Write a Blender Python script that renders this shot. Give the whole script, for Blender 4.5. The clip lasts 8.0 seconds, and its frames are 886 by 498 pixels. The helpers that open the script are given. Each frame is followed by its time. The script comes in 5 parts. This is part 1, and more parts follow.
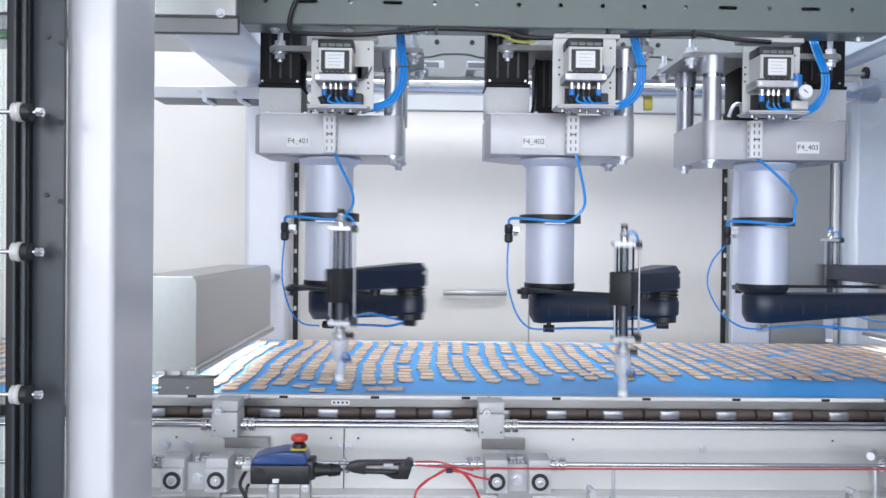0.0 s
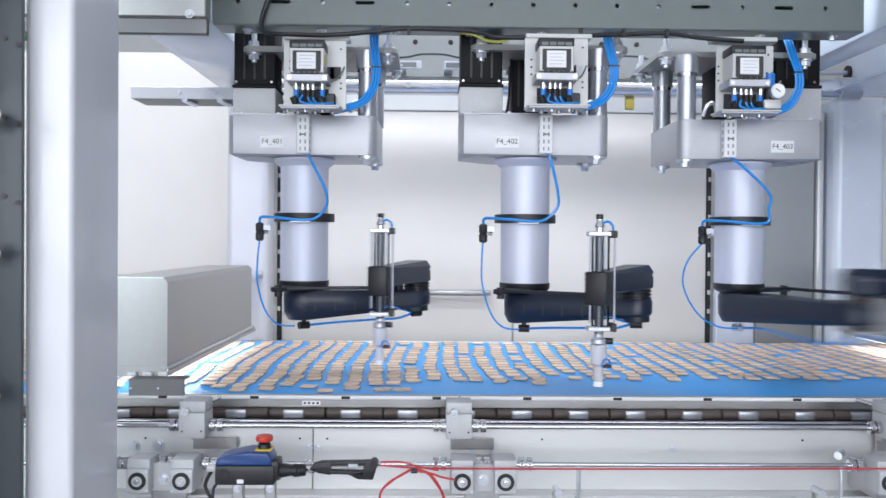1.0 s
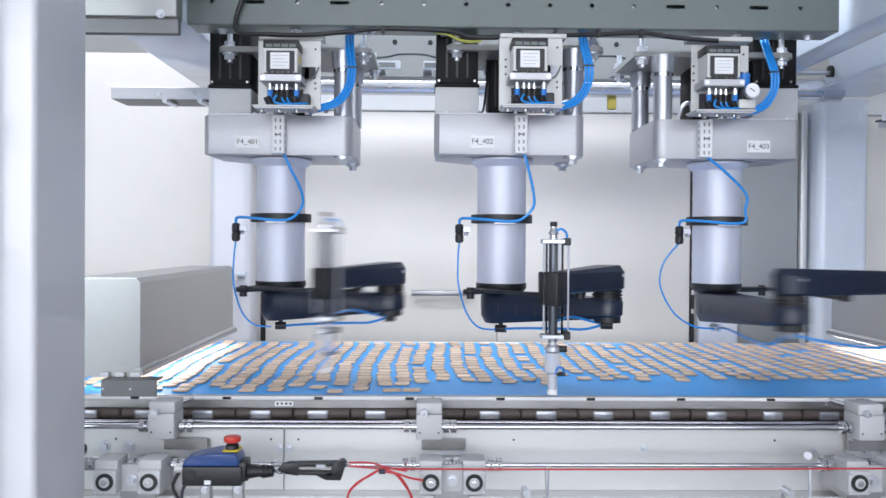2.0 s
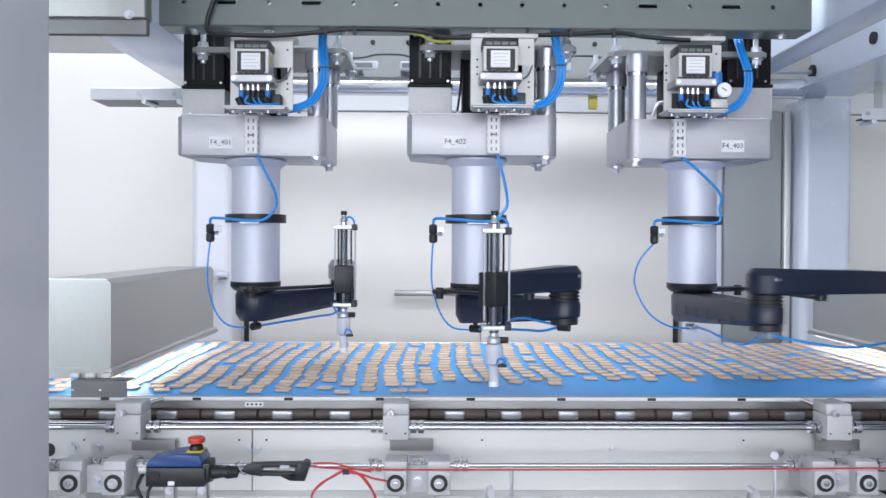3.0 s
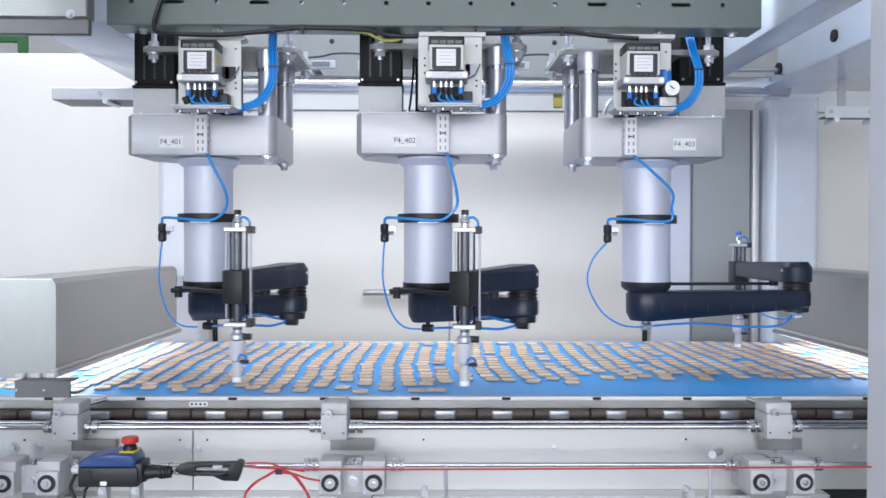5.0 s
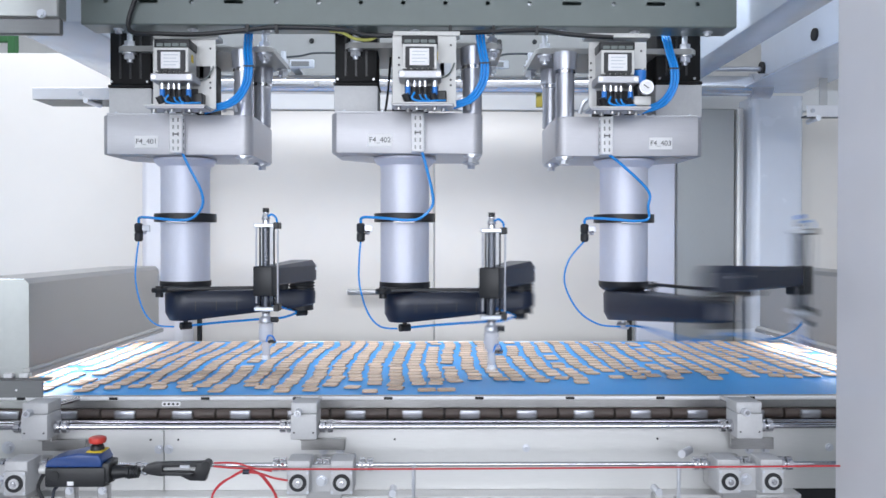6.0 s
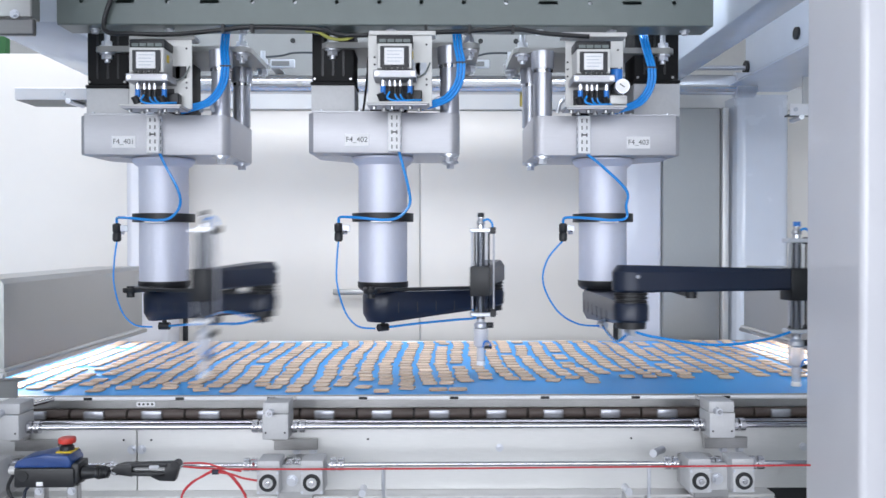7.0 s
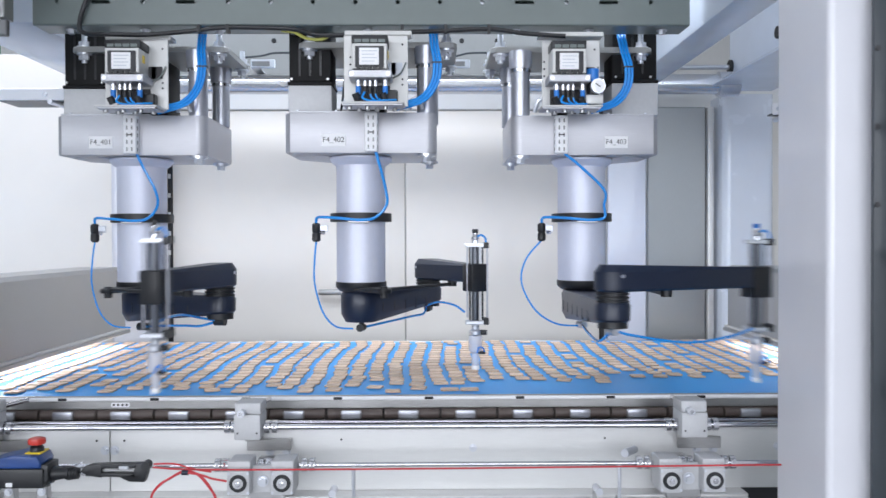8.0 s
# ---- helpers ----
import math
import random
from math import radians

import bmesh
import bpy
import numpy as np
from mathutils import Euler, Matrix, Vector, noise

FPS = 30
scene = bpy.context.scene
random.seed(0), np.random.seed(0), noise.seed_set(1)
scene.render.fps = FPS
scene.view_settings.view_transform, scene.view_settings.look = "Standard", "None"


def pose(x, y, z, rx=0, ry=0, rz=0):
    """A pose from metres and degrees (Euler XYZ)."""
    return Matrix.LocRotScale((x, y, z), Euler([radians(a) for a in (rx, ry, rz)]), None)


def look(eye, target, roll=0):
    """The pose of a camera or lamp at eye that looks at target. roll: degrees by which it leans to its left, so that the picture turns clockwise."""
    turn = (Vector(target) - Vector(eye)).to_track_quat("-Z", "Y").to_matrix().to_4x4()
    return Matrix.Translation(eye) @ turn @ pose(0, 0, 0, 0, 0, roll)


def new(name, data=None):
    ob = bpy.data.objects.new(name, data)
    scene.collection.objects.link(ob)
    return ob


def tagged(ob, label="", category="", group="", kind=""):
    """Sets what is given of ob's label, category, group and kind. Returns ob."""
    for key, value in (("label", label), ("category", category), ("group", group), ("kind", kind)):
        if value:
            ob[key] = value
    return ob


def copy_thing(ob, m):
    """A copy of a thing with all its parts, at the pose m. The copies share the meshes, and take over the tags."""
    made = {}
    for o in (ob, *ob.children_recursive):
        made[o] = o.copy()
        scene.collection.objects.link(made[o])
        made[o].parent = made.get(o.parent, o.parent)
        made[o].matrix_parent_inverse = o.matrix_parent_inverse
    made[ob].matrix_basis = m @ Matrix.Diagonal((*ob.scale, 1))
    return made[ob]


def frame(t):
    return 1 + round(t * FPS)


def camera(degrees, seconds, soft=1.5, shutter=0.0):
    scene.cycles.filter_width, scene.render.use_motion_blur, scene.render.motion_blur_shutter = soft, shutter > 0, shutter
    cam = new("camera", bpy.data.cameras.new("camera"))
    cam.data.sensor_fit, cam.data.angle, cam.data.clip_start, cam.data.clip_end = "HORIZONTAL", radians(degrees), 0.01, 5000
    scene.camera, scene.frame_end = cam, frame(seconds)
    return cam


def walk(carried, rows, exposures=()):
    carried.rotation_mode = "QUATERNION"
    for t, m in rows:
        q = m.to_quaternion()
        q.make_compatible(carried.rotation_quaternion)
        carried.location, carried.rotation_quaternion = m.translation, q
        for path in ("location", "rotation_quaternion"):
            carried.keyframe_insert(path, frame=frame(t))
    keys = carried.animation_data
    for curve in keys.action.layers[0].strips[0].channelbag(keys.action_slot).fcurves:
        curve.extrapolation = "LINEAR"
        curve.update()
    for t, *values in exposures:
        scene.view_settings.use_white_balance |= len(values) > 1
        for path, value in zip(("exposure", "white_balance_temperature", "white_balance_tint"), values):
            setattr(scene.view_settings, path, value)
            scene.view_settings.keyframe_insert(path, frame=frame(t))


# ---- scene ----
cam = camera(56.0, 8.0, 1.5, 0.8)
METRES, EYE, TURN = 0.58, 1.25, -1.1
ROWS = [
    (0.0, 0.0000, 0.0000, 0.0000, 0.007, -0.596, -0.590),
    (0.5, 0.0631, 0.0010, 0.0005, 0.052, -0.611, -0.530),
    (1.0, 0.1385, 0.0023, 0.0015, 0.118, -0.596, -0.450),
    (1.5, 0.1926, 0.0067, 0.0010, 0.015, -0.574, -0.410),
    (3.0, 0.3948, 0.0106, 0.0033, 0.147, -0.567, -0.270),
    (3.5, 0.4587, 0.0124, 0.0038, 0.213, -0.574, -0.240),
    (4.0, 0.5181, 0.0148, 0.0034, 0.118, -0.581, -0.240),
    (4.5, 0.5819, 0.0174, 0.0036, 0.177, -0.603, -0.200),
    (6.0, 0.7688, 0.0232, 0.0027, 0.243, -0.640, -0.080),
    (6.5, 0.8254, 0.0245, 0.0028, 0.250, -0.662, -0.040),
    (7.0, 0.8861, 0.0273, 0.0024, 0.309, -0.662, 0.030),
    (7.5, 0.9394, 0.0281, 0.0028, 0.338, -0.677, 0.090),
    (8.0, 0.9996, 0.0310, 0.0027, 0.324, -0.670, 0.140),
]
walk(cam, [(t, pose(0, 0, EYE, 0, 0, TURN) @ pose(METRES * x, METRES * y, METRES * z, 90 + pitch, roll, yaw)) for t, x, y, z, yaw, pitch, roll in ROWS])

# ---- world and lights ----
world = bpy.data.worlds.new("hall_air")
world.use_nodes = True
scene.world = world
world.node_tree.nodes["Background"].inputs[0].default_value = (0.80, 0.88, 1.0, 1)
world.node_tree.nodes["Background"].inputs[1].default_value = 0.25
scene.view_settings.exposure = 0.0


def area_lamp(name, m, sx, sy, watts, colour):
    data = bpy.data.lights.new(name, "AREA")
    data.shape, data.size, data.size_y, data.energy, data.color = "RECTANGLE", sx, sy, watts, colour
    ob = new(name, data)
    ob.matrix_basis = m
    return ob


WHITE = (0.88, 0.917, 1.0)
COOL = (0.81, 0.88, 1.0)
# added broad fill from the front, hall ceiling lamps, and added fills above the cell
area_lamp("hall_front_fill", look((-1.2, -5.6, 2.1), (-0.8, 2.5, 1.6)), 10.0, 2.4, 418, WHITE)
area_lamp("hall_lamp", look((-0.4, 0.4, 3.4), (0.0, 1.8, 0)), 4.0, 0.6, 8, WHITE)
# fills added over the cell to brighten belt, rear doors and arms
area_lamp("cell_fill", look((-0.7, 3.2, 2.9), (-0.7, 3.25, 0.0)), 2.6, 0.8, 20, WHITE)
area_lamp("cell_fill_rear", look((0.2, 3.14, 2.06), (0.2, 3.10, 0.85)), 2.4, 0.12, 12.5, WHITE)
area_lamp("cell_fill_front", look((0.4, 2.50, 2.2), (0.4, 2.53, 0.9)), 2.4, 0.10, 15, COOL)
area_lamp("hall_lamp", look((-1.5, 6.0, 3.4), (-1.5, 7.0, 0)), 6.0, 0.8, 42, WHITE)


# ---- materials ----
def material(name, colour, rough=0.5, metal=0.0, grain=0.0, scale=40.0, bump=0.0, stretch=(1, 1, 1), coat=0.0, spots=0.0, random=0.0, alpha=None):
    mat = bpy.data.materials.new(name)
    mat.use_nodes = True
    nt = mat.node_tree
    b = nt.nodes["Principled BSDF"]
    b.inputs["Base Color"].default_value = (*colour, 1)
    b.inputs["Roughness"].default_value = rough
    b.inputs["Metallic"].default_value = metal
    b.inputs["Coat Weight"].default_value = coat
    if grain or bump or spots or random:
        tc = nt.nodes.new("ShaderNodeTexCoord")
        mp = nt.nodes.new("ShaderNodeMapping")
        mp.inputs["Scale"].default_value = stretch
        nt.links.new(tc.outputs["Object"], mp.inputs["Vector"])
        fine = nt.nodes.new("ShaderNodeTexNoise")
        fine.inputs["Scale"].default_value = scale
        fine.inputs["Detail"].default_value = 5
        nt.links.new(mp.outputs[0], fine.inputs["Vector"])
        wide = nt.nodes.new("ShaderNodeTexNoise")
        wide.inputs["Scale"].default_value = 4.0
        wide.inputs["Detail"].default_value = 3
        nt.links.new(tc.outputs["Object"], wide.inputs["Vector"])
        add = nt.nodes.new("ShaderNodeMath")
        add.operation = "ADD"
        nt.links.new(fine.outputs[0], add.inputs[0])
        nt.links.new(wide.outputs[0], add.inputs[1])
        last = add
        if random:
            info = nt.nodes.new("ShaderNodeObjectInfo")
            isl = nt.nodes.new("ShaderNodeNewGeometry")
            m1 = nt.nodes.new("ShaderNodeMath")
            m1.operation = "ADD"
            nt.links.new(info.outputs["Random"], m1.inputs[0])
            nt.links.new(isl.outputs["Random Per Island"], m1.inputs[1])
            m2 = nt.nodes.new("ShaderNodeMath")
            m2.operation = "FRACT"
            nt.links.new(m1.outputs[0], m2.inputs[0])
            m3 = nt.nodes.new("ShaderNodeMath")
            m3.operation = "MULTIPLY_ADD"
            m3.inputs[1].default_value = random
            nt.links.new(m2.outputs[0], m3.inputs[0])
            nt.links.new(add.outputs[0], m3.inputs[2])
            last = m3
        ramp = nt.nodes.new("ShaderNodeMapRange")
        ramp.inputs["From Min"].default_value = 0.6
        ramp.inputs["From Max"].default_value = 1.4 + random
        ramp.inputs["To Min"].default_value = 1 - grain
        ramp.inputs["To Max"].default_value = 1 + grain
        nt.links.new(last.outputs[0], ramp.inputs["Value"])
        mix = nt.nodes.new("ShaderNodeVectorMath")
        mix.operation = "SCALE"
        mix.inputs[0].default_value = colour
        nt.links.new(ramp.outputs[0], mix.inputs["Scale"])
        nt.links.new(mix.outputs[0], b.inputs["Base Color"])
        rr = nt.nodes.new("ShaderNodeMapRange")
        rr.inputs["From Min"].default_value = 0.6
        rr.inputs["From Max"].default_value = 1.4
        rr.inputs["To Min"].default_value = max(0.02, rough - 0.03)
        rr.inputs["To Max"].default_value = min(1, rough + 0.04)
        nt.links.new(add.outputs[0], rr.inputs["Value"])
        nt.links.new(rr.outputs[0], b.inputs["Roughness"])
        if bump:
            bp = nt.nodes.new("ShaderNodeBump")
            bp.inputs["Strength"].default_value = bump
            bp.inputs["Distance"].default_value = 0.002
            nt.links.new(fine.outputs[0], bp.inputs["Height"])
            nt.links.new(bp.outputs[0], b.inputs["Normal"])
    return mat


def glow(name, colour, strength):
    mat = bpy.data.materials.new(name)
    mat.use_nodes = True
    b = mat.node_tree.nodes["Principled BSDF"]
    b.inputs["Base Color"].default_value = (*colour, 1)
    b.inputs["Emission Color"].default_value = (*colour, 1)
    b.inputs["Emission Strength"].default_value = strength
    return mat


def clear(name, colour, rough=0.05, ior=1.3):
    mat = bpy.data.materials.new(name)
    mat.use_nodes = True
    nt = mat.node_tree
    out = nt.nodes["Material Output"]
    tr = nt.nodes.new("ShaderNodeBsdfTransparent")
    tr.inputs[0].default_value = (*colour, 1)
    gl = nt.nodes.new("ShaderNodeBsdfGlossy")
    gl.inputs["Roughness"].default_value = rough
    fr = nt.nodes.new("ShaderNodeFresnel")
    fr.inputs[0].default_value = ior
    mx = nt.nodes.new("ShaderNodeMixShader")
    nt.links.new(fr.outputs[0], mx.inputs[0])
    nt.links.new(tr.outputs[0], mx.inputs[1])
    nt.links.new(gl.outputs[0], mx.inputs[2])
    nt.links.new(mx.outputs[0], out.inputs[0])
    return mat


def milky(name, colour):
    mat = bpy.data.materials.new(name)
    mat.use_nodes = True
    nt = mat.node_tree
    b = nt.nodes["Principled BSDF"]
    b.inputs["Base Color"].default_value = (*colour, 1)
    b.inputs["Roughness"].default_value = 0.3
    tr = nt.nodes.new("ShaderNodeBsdfTransparent")
    mx = nt.nodes.new("ShaderNodeMixShader")
    mx.inputs[0].default_value = 0.5
    nt.links.new(tr.outputs[0], mx.inputs[1])
    nt.links.new(b.outputs[0], mx.inputs[2])
    nt.links.new(mx.outputs[0], nt.nodes["Material Output"].inputs[0])
    return mat


M_ALU = material("satin_aluminium", (0.50, 0.50, 0.53), 0.46, 0.6, 0.05, 30, 0.05, (1, 1, 6))
# lavender cast of the reflected light is put into this tube colour
M_COLUMN = material("anodised_tube", (0.71, 0.73, 0.84), 0.48, 0.3, 0.04, 60, 0.03, (6, 6, 1))
M_TUBE = material("dull_steel_tube", (0.46, 0.47, 0.52), 0.34, 0.75, 0.08, 40, 0.05, (4, 4, 1))
M_STEEL = material("brushed_steel", (0.46, 0.46, 0.465), 0.32, 1.0, 0.08, 40, 0.06, (1, 12, 12))
M_HOOD = material("fine_brushed_steel", (0.44, 0.44, 0.435), 0.33, 0.92, 0.05, 50, 0.0, (1, 1, 14))
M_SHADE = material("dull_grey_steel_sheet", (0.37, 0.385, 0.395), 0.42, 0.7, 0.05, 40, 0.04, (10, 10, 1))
M_RAIL = material("brushed_side_rail_steel", (0.47, 0.465, 0.46), 0.30, 1.0, 0.16, 40, 0.08, (1, 14, 14))
M_CHROME = material("polished_steel", (0.66, 0.66, 0.69), 0.13, 1.0, 0.04, 20)
M_ZINC = material("zinc_plated_steel", (0.66, 0.68, 0.73), 0.30, 0.7, 0.08, 60)
M_GREY = material("grey_paint", (0.150, 0.180, 0.176), 0.42, 0.0, 0.05, 25, 0.02, coat=0.2)
M_LIGHTGREY = material("light_grey_paint", (0.53, 0.57, 0.64), 0.38, 0.0, 0.04, 25, 0.02, coat=0.2)
M_REAR = material("pale_rear_lacquer", (0.77, 0.82, 0.91), 0.25, 0.0, 0.03, 12, 0.0, coat=0.4)
# darkened from off-white, so the colour carries the shade under the beam
M_PLATE = material("darkened_plate_paint", (0.31, 0.315, 0.31), 0.45, 0.0, 0.04, 25)
# white with the light's lavender cast mixed into its base colour
M_WHITE = material("white_lacquer", (0.74, 0.77, 0.88), 0.22, 0.0, 0.02, 12, 0.0, coat=0.5)
M_PALE = material("pale_blue_grey_lacquer", (0.68, 0.75, 0.86), 0.22, 0.0, 0.03, 12, 0.0, coat=0.5)
M_POST = material("cream_white_powder_coat", (0.79, 0.79, 0.84), 0.34, 0.0, 0.025, 6, 0.0, coat=0.35)
M_DUCT = material("dull_dark_steel", (0.22, 0.22, 0.225), 0.45, 1.0, 0.06, 30, 0.05, (1, 12, 12))
M_PANEL = material("cream_door_panel", (0.84, 0.81, 0.765), 0.50, 0.0, 0.02, 6, 0.0, coat=0.10)
M_HALL = material("white_wall_paint", (0.82, 0.83, 0.83), 0.7, 0.0, 0.03, 8)
M_FLOOR = material("grey_floor_coating", (0.34, 0.35, 0.36), 0.45, 0.0, 0.08, 10)
M_DARK = material("dark_grey_paint", (0.038, 0.047, 0.057), 0.42, 0.0, 0.08, 20, 0.02, coat=0.1)
M_DARKSEAL = material("black_rubber", (0.012, 0.013, 0.016), 0.5, 0.0, 0.1, 60)
M_NAVY = material("navy_moulded_plastic", (0.008, 0.015, 0.038), 0.40, 0.0, 0.1, 70, 0.05, coat=0.15)
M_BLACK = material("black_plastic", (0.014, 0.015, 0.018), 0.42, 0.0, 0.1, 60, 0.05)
M_MOTOR = material("black_motor_paint", (0.008, 0.008, 0.009), 0.60, 0.0, 0.1, 60, 0.05)
M_MOTOR.node_tree.nodes["Principled BSDF"].inputs["Specular IOR Level"].default_value = 0.22
M_SHAFT = material("dark_ground_shaft_steel", (0.11, 0.115, 0.13), 0.32, 0.85, 0.08, 60)
M_RAILTUBE = material("bright_satin_tube", (0.78, 0.80, 0.85), 0.20, 0.85, 0.04, 30)
M_SHEET = material("white_sheet_metal", (0.62, 0.62, 0.61), 0.35, 0.1, 0.03, 30)
M_BLUE = material("blue_polyurethane_tube", (0.02, 0.31, 0.85), 0.22, 0.0, 0.05, 30, coat=0.6)
M_BLUEPART = material("blue_plastic", (0.02, 0.21, 0.68), 0.4, 0.0, 0.06, 40)
M_BELT = material("blue_conveyor_belt", (0.035, 0.42, 1.0), 0.32, 0.0, 0.025, 60, 0.0)
M_BELT.node_tree.nodes["Principled BSDF"].inputs["Specular IOR Level"].default_value = 0.12
M_CRACKER = material("baked_cracker", (0.81, 0.62, 0.485), 0.42, 0.0, 0.30, 120, 0.5, random=0.9)
# darker edge faces: baked tone plus painted shadow lines between crackers
M_CRACKER_EDGE = material("dark_cracker_edge", (0.58, 0.41, 0.29), 0.55, 0.0, 0.25, 120, 0.3, random=0.6)
M_RED = material("red_plastic", (0.62, 0.045, 0.03), 0.4, 0.0, 0.06, 40, coat=0.2)
M_ROPE = material("red_coated_rope", (0.55, 0.035, 0.045), 0.4, 0.0, 0.08, 80)
M_YELLOW = material("yellow_plastic", (0.75, 0.55, 0.03), 0.45, 0.0, 0.05, 40)
M_OLIVE = material("dull_yellow_plastic", (0.30, 0.25, 0.04), 0.5, 0.0, 0.05, 40)
M_EARTH = material("earth_wire_sheath", (0.42, 0.42, 0.10), 0.5, 0.0, 0.2, 200)
M_SWITCH = material("blue_painted_casting", (0.012, 0.055, 0.22), 0.38, 0.0, 0.08, 60, 0.03, coat=0.2)
M_LABEL = material("white_label", (0.90, 0.90, 0.92), 0.5, 0.0, 0.02, 30)
M_INK = material("black_print", (0.04, 0.04, 0.045), 0.6)
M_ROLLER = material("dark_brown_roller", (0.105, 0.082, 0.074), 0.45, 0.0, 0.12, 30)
M_GREEN = material("green_paint", (0.05, 0.20, 0.07), 0.5, 0.0, 0.05, 20)
M_CAST = material("cast_aluminium", (0.56, 0.565, 0.58), 0.55, 0.12, 0.06, 120, 0.08)
M_FRAMEPAN = material("matt_steel_panel", (0.70, 0.70, 0.695), 0.46, 0.7, 0.04, 30, 0.04, (1, 10, 10))
M_CLEAR = clear("clear_acrylic", (0.90, 0.92, 0.95))
M_FROST = milky("milky_acrylic", (0.80, 0.82, 0.90))
M_GLASS = clear("window_glass", (0.90, 0.93, 0.93))
M_STRIP = glow("light_strip", (1.0, 0.98, 0.95), 6.0)
M_STRIPLIGHT = glow("strip_light_diffuser", (1.0, 0.99, 0.97), 22.0)


# ---- mesh tools ----
def box(bm, x0, x1, y0, y1, z0, z1, bevel=0.0, seg=1):
    m = Matrix.Translation(((x0 + x1) / 2, (y0 + y1) / 2, (z0 + z1) / 2)) @ Matrix.Diagonal((x1 - x0, y1 - y0, z1 - z0, 1))
    vs = bmesh.ops.create_cube(bm, size=1, matrix=m)["verts"]
    if bevel:
        es = list({e for v in vs for e in v.link_edges})
        bmesh.ops.bevel(bm, geom=es, offset=bevel, segments=seg, affect="EDGES", profile=0.5)
    return bm


def cyl(bm, a, b, r, r2=None, seg=20, caps=True):
    a, b = Vector(a), Vector(b)
    d = b - a
    m = Matrix.Translation((a + b) / 2) @ d.to_track_quat("Z", "Y").to_matrix().to_4x4()
    bmesh.ops.create_cone(bm, cap_ends=caps, segments=seg, radius1=r, radius2=r if r2 is None else r2, depth=d.length, matrix=m)
    return bm


def lathe(bm, rings, centre=(0, 0), seg=32):
    """rings: (radius, z) from the bottom up, closed at both ends."""
    loops = []
    for r, z in rings:
        loops.append([bm.verts.new((centre[0] + r * math.cos(2 * math.pi * i / seg), centre[1] + r * math.sin(2 * math.pi * i / seg), z)) for i in range(seg)])
    for lo, hi in zip(loops, loops[1:]):
        for i in range(seg):
            bm.faces.new((lo[i], lo[(i + 1) % seg], hi[(i + 1) % seg], hi[i]))
    bm.faces.new(loops[0][::-1])
    bm.faces.new(loops[-1])
    return bm


def prism(bm, outline, z0, z1, bevel=0.0, seg=2):
    """An outline in x and y, counter-clockwise, raised from z0 to z1."""
    lo = [bm.verts.new((x, y, z0)) for x, y in outline]
    hi = [bm.verts.new((x, y, z1)) for x, y in outline]
    n = len(outline)
    faces = [bm.faces.new(lo[::-1]), bm.faces.new(hi)]
    for i in range(n):
        faces.append(bm.faces.new((lo[i], lo[(i + 1) % n], hi[(i + 1) % n], hi[i])))
    if bevel:
        es = list({e for f in faces[:2] for e in f.edges})
        bmesh.ops.bevel(bm, geom=es, offset=bevel, segments=seg, affect="EDGES", profile=0.5)
    return bm


def tube(bm, pts, r, seg=8, steps=8):
    """A round tube that glides through the points."""
    pts = [Vector(p) for p in pts]
    line = []
    for i in range(len(pts) - 1):
        p0, p1, p2, p3 = pts[max(i - 1, 0)], pts[i], pts[i + 1], pts[min(i + 2, len(pts) - 1)]
        for k in range(steps):
            t = k / steps
            line.append(0.5 * ((2 * p1) + (p2 - p0) * t + (2 * p0 - 5 * p1 + 4 * p2 - p3) * t * t + (3 * p1 - p0 - 3 * p2 + p3) * t ** 3))
    line.append(pts[-1])
    side = None
    loops = []
    for i, p in enumerate(line):
        d = (line[min(i + 1, len(line) - 1)] - line[max(i - 1, 0)]).normalized()
        if side is None:
            side = d.orthogonal().normalized()
        side = (side - d * side.dot(d)).normalized()
        up = d.cross(side)
        loops.append([bm.verts.new(p + r * (math.cos(2 * math.pi * k / seg) * side + math.sin(2 * math.pi * k / seg) * up)) for k in range(seg)])
    for lo, hi in zip(loops, loops[1:]):
        for i in range(seg):
            bm.faces.new((lo[i], lo[(i + 1) % seg], hi[(i + 1) % seg], hi[i]))
    bm.faces.new(loops[0][::-1])
    bm.faces.new(loops[-1])
    return bm


def finish(bm, name, mat):
    bmesh.ops.recalc_face_normals(bm, faces=bm.faces)
    me = bpy.data.meshes.new(name)
    bm.to_mesh(me)
    bm.free()
    me.materials.append(mat)
    me.shade_smooth()
    me.set_sharp_from_angle(angle=radians(32))
    return me


def B():
    return bmesh.new()


def part(name, bm, mat, parent=None, label=""):
    ob = new(name, finish(bm, name, mat))
    if parent:
        ob.parent = parent
    return tagged(ob, label)


def share(name, me, parent, m):
    """One more object on a mesh that is made already."""
    ob = new(name, me)
    ob.parent = parent
    ob.matrix_basis = m
    return ob


def thing(name, bm, mat, label, category, group="", kind=""):
    return tagged(part(name, bm, mat), label, category, group, kind)


def holder(name, m, label, category, group="", kind=""):
    ob = new(name)
    ob.matrix_basis = m
    ob.empty_display_size = 0.05
    return tagged(ob, label, category, group, kind)


def hexbolt(bm, p, axis, r, h, washer=True):
    p, axis = Vector(p), Vector(axis)
    if washer:
        cyl(bm, p, p + axis * 0.003, r * 1.45, seg=18)
    cyl(bm, p + axis * 0.003, p + axis * h, r, seg=6)
    return bm


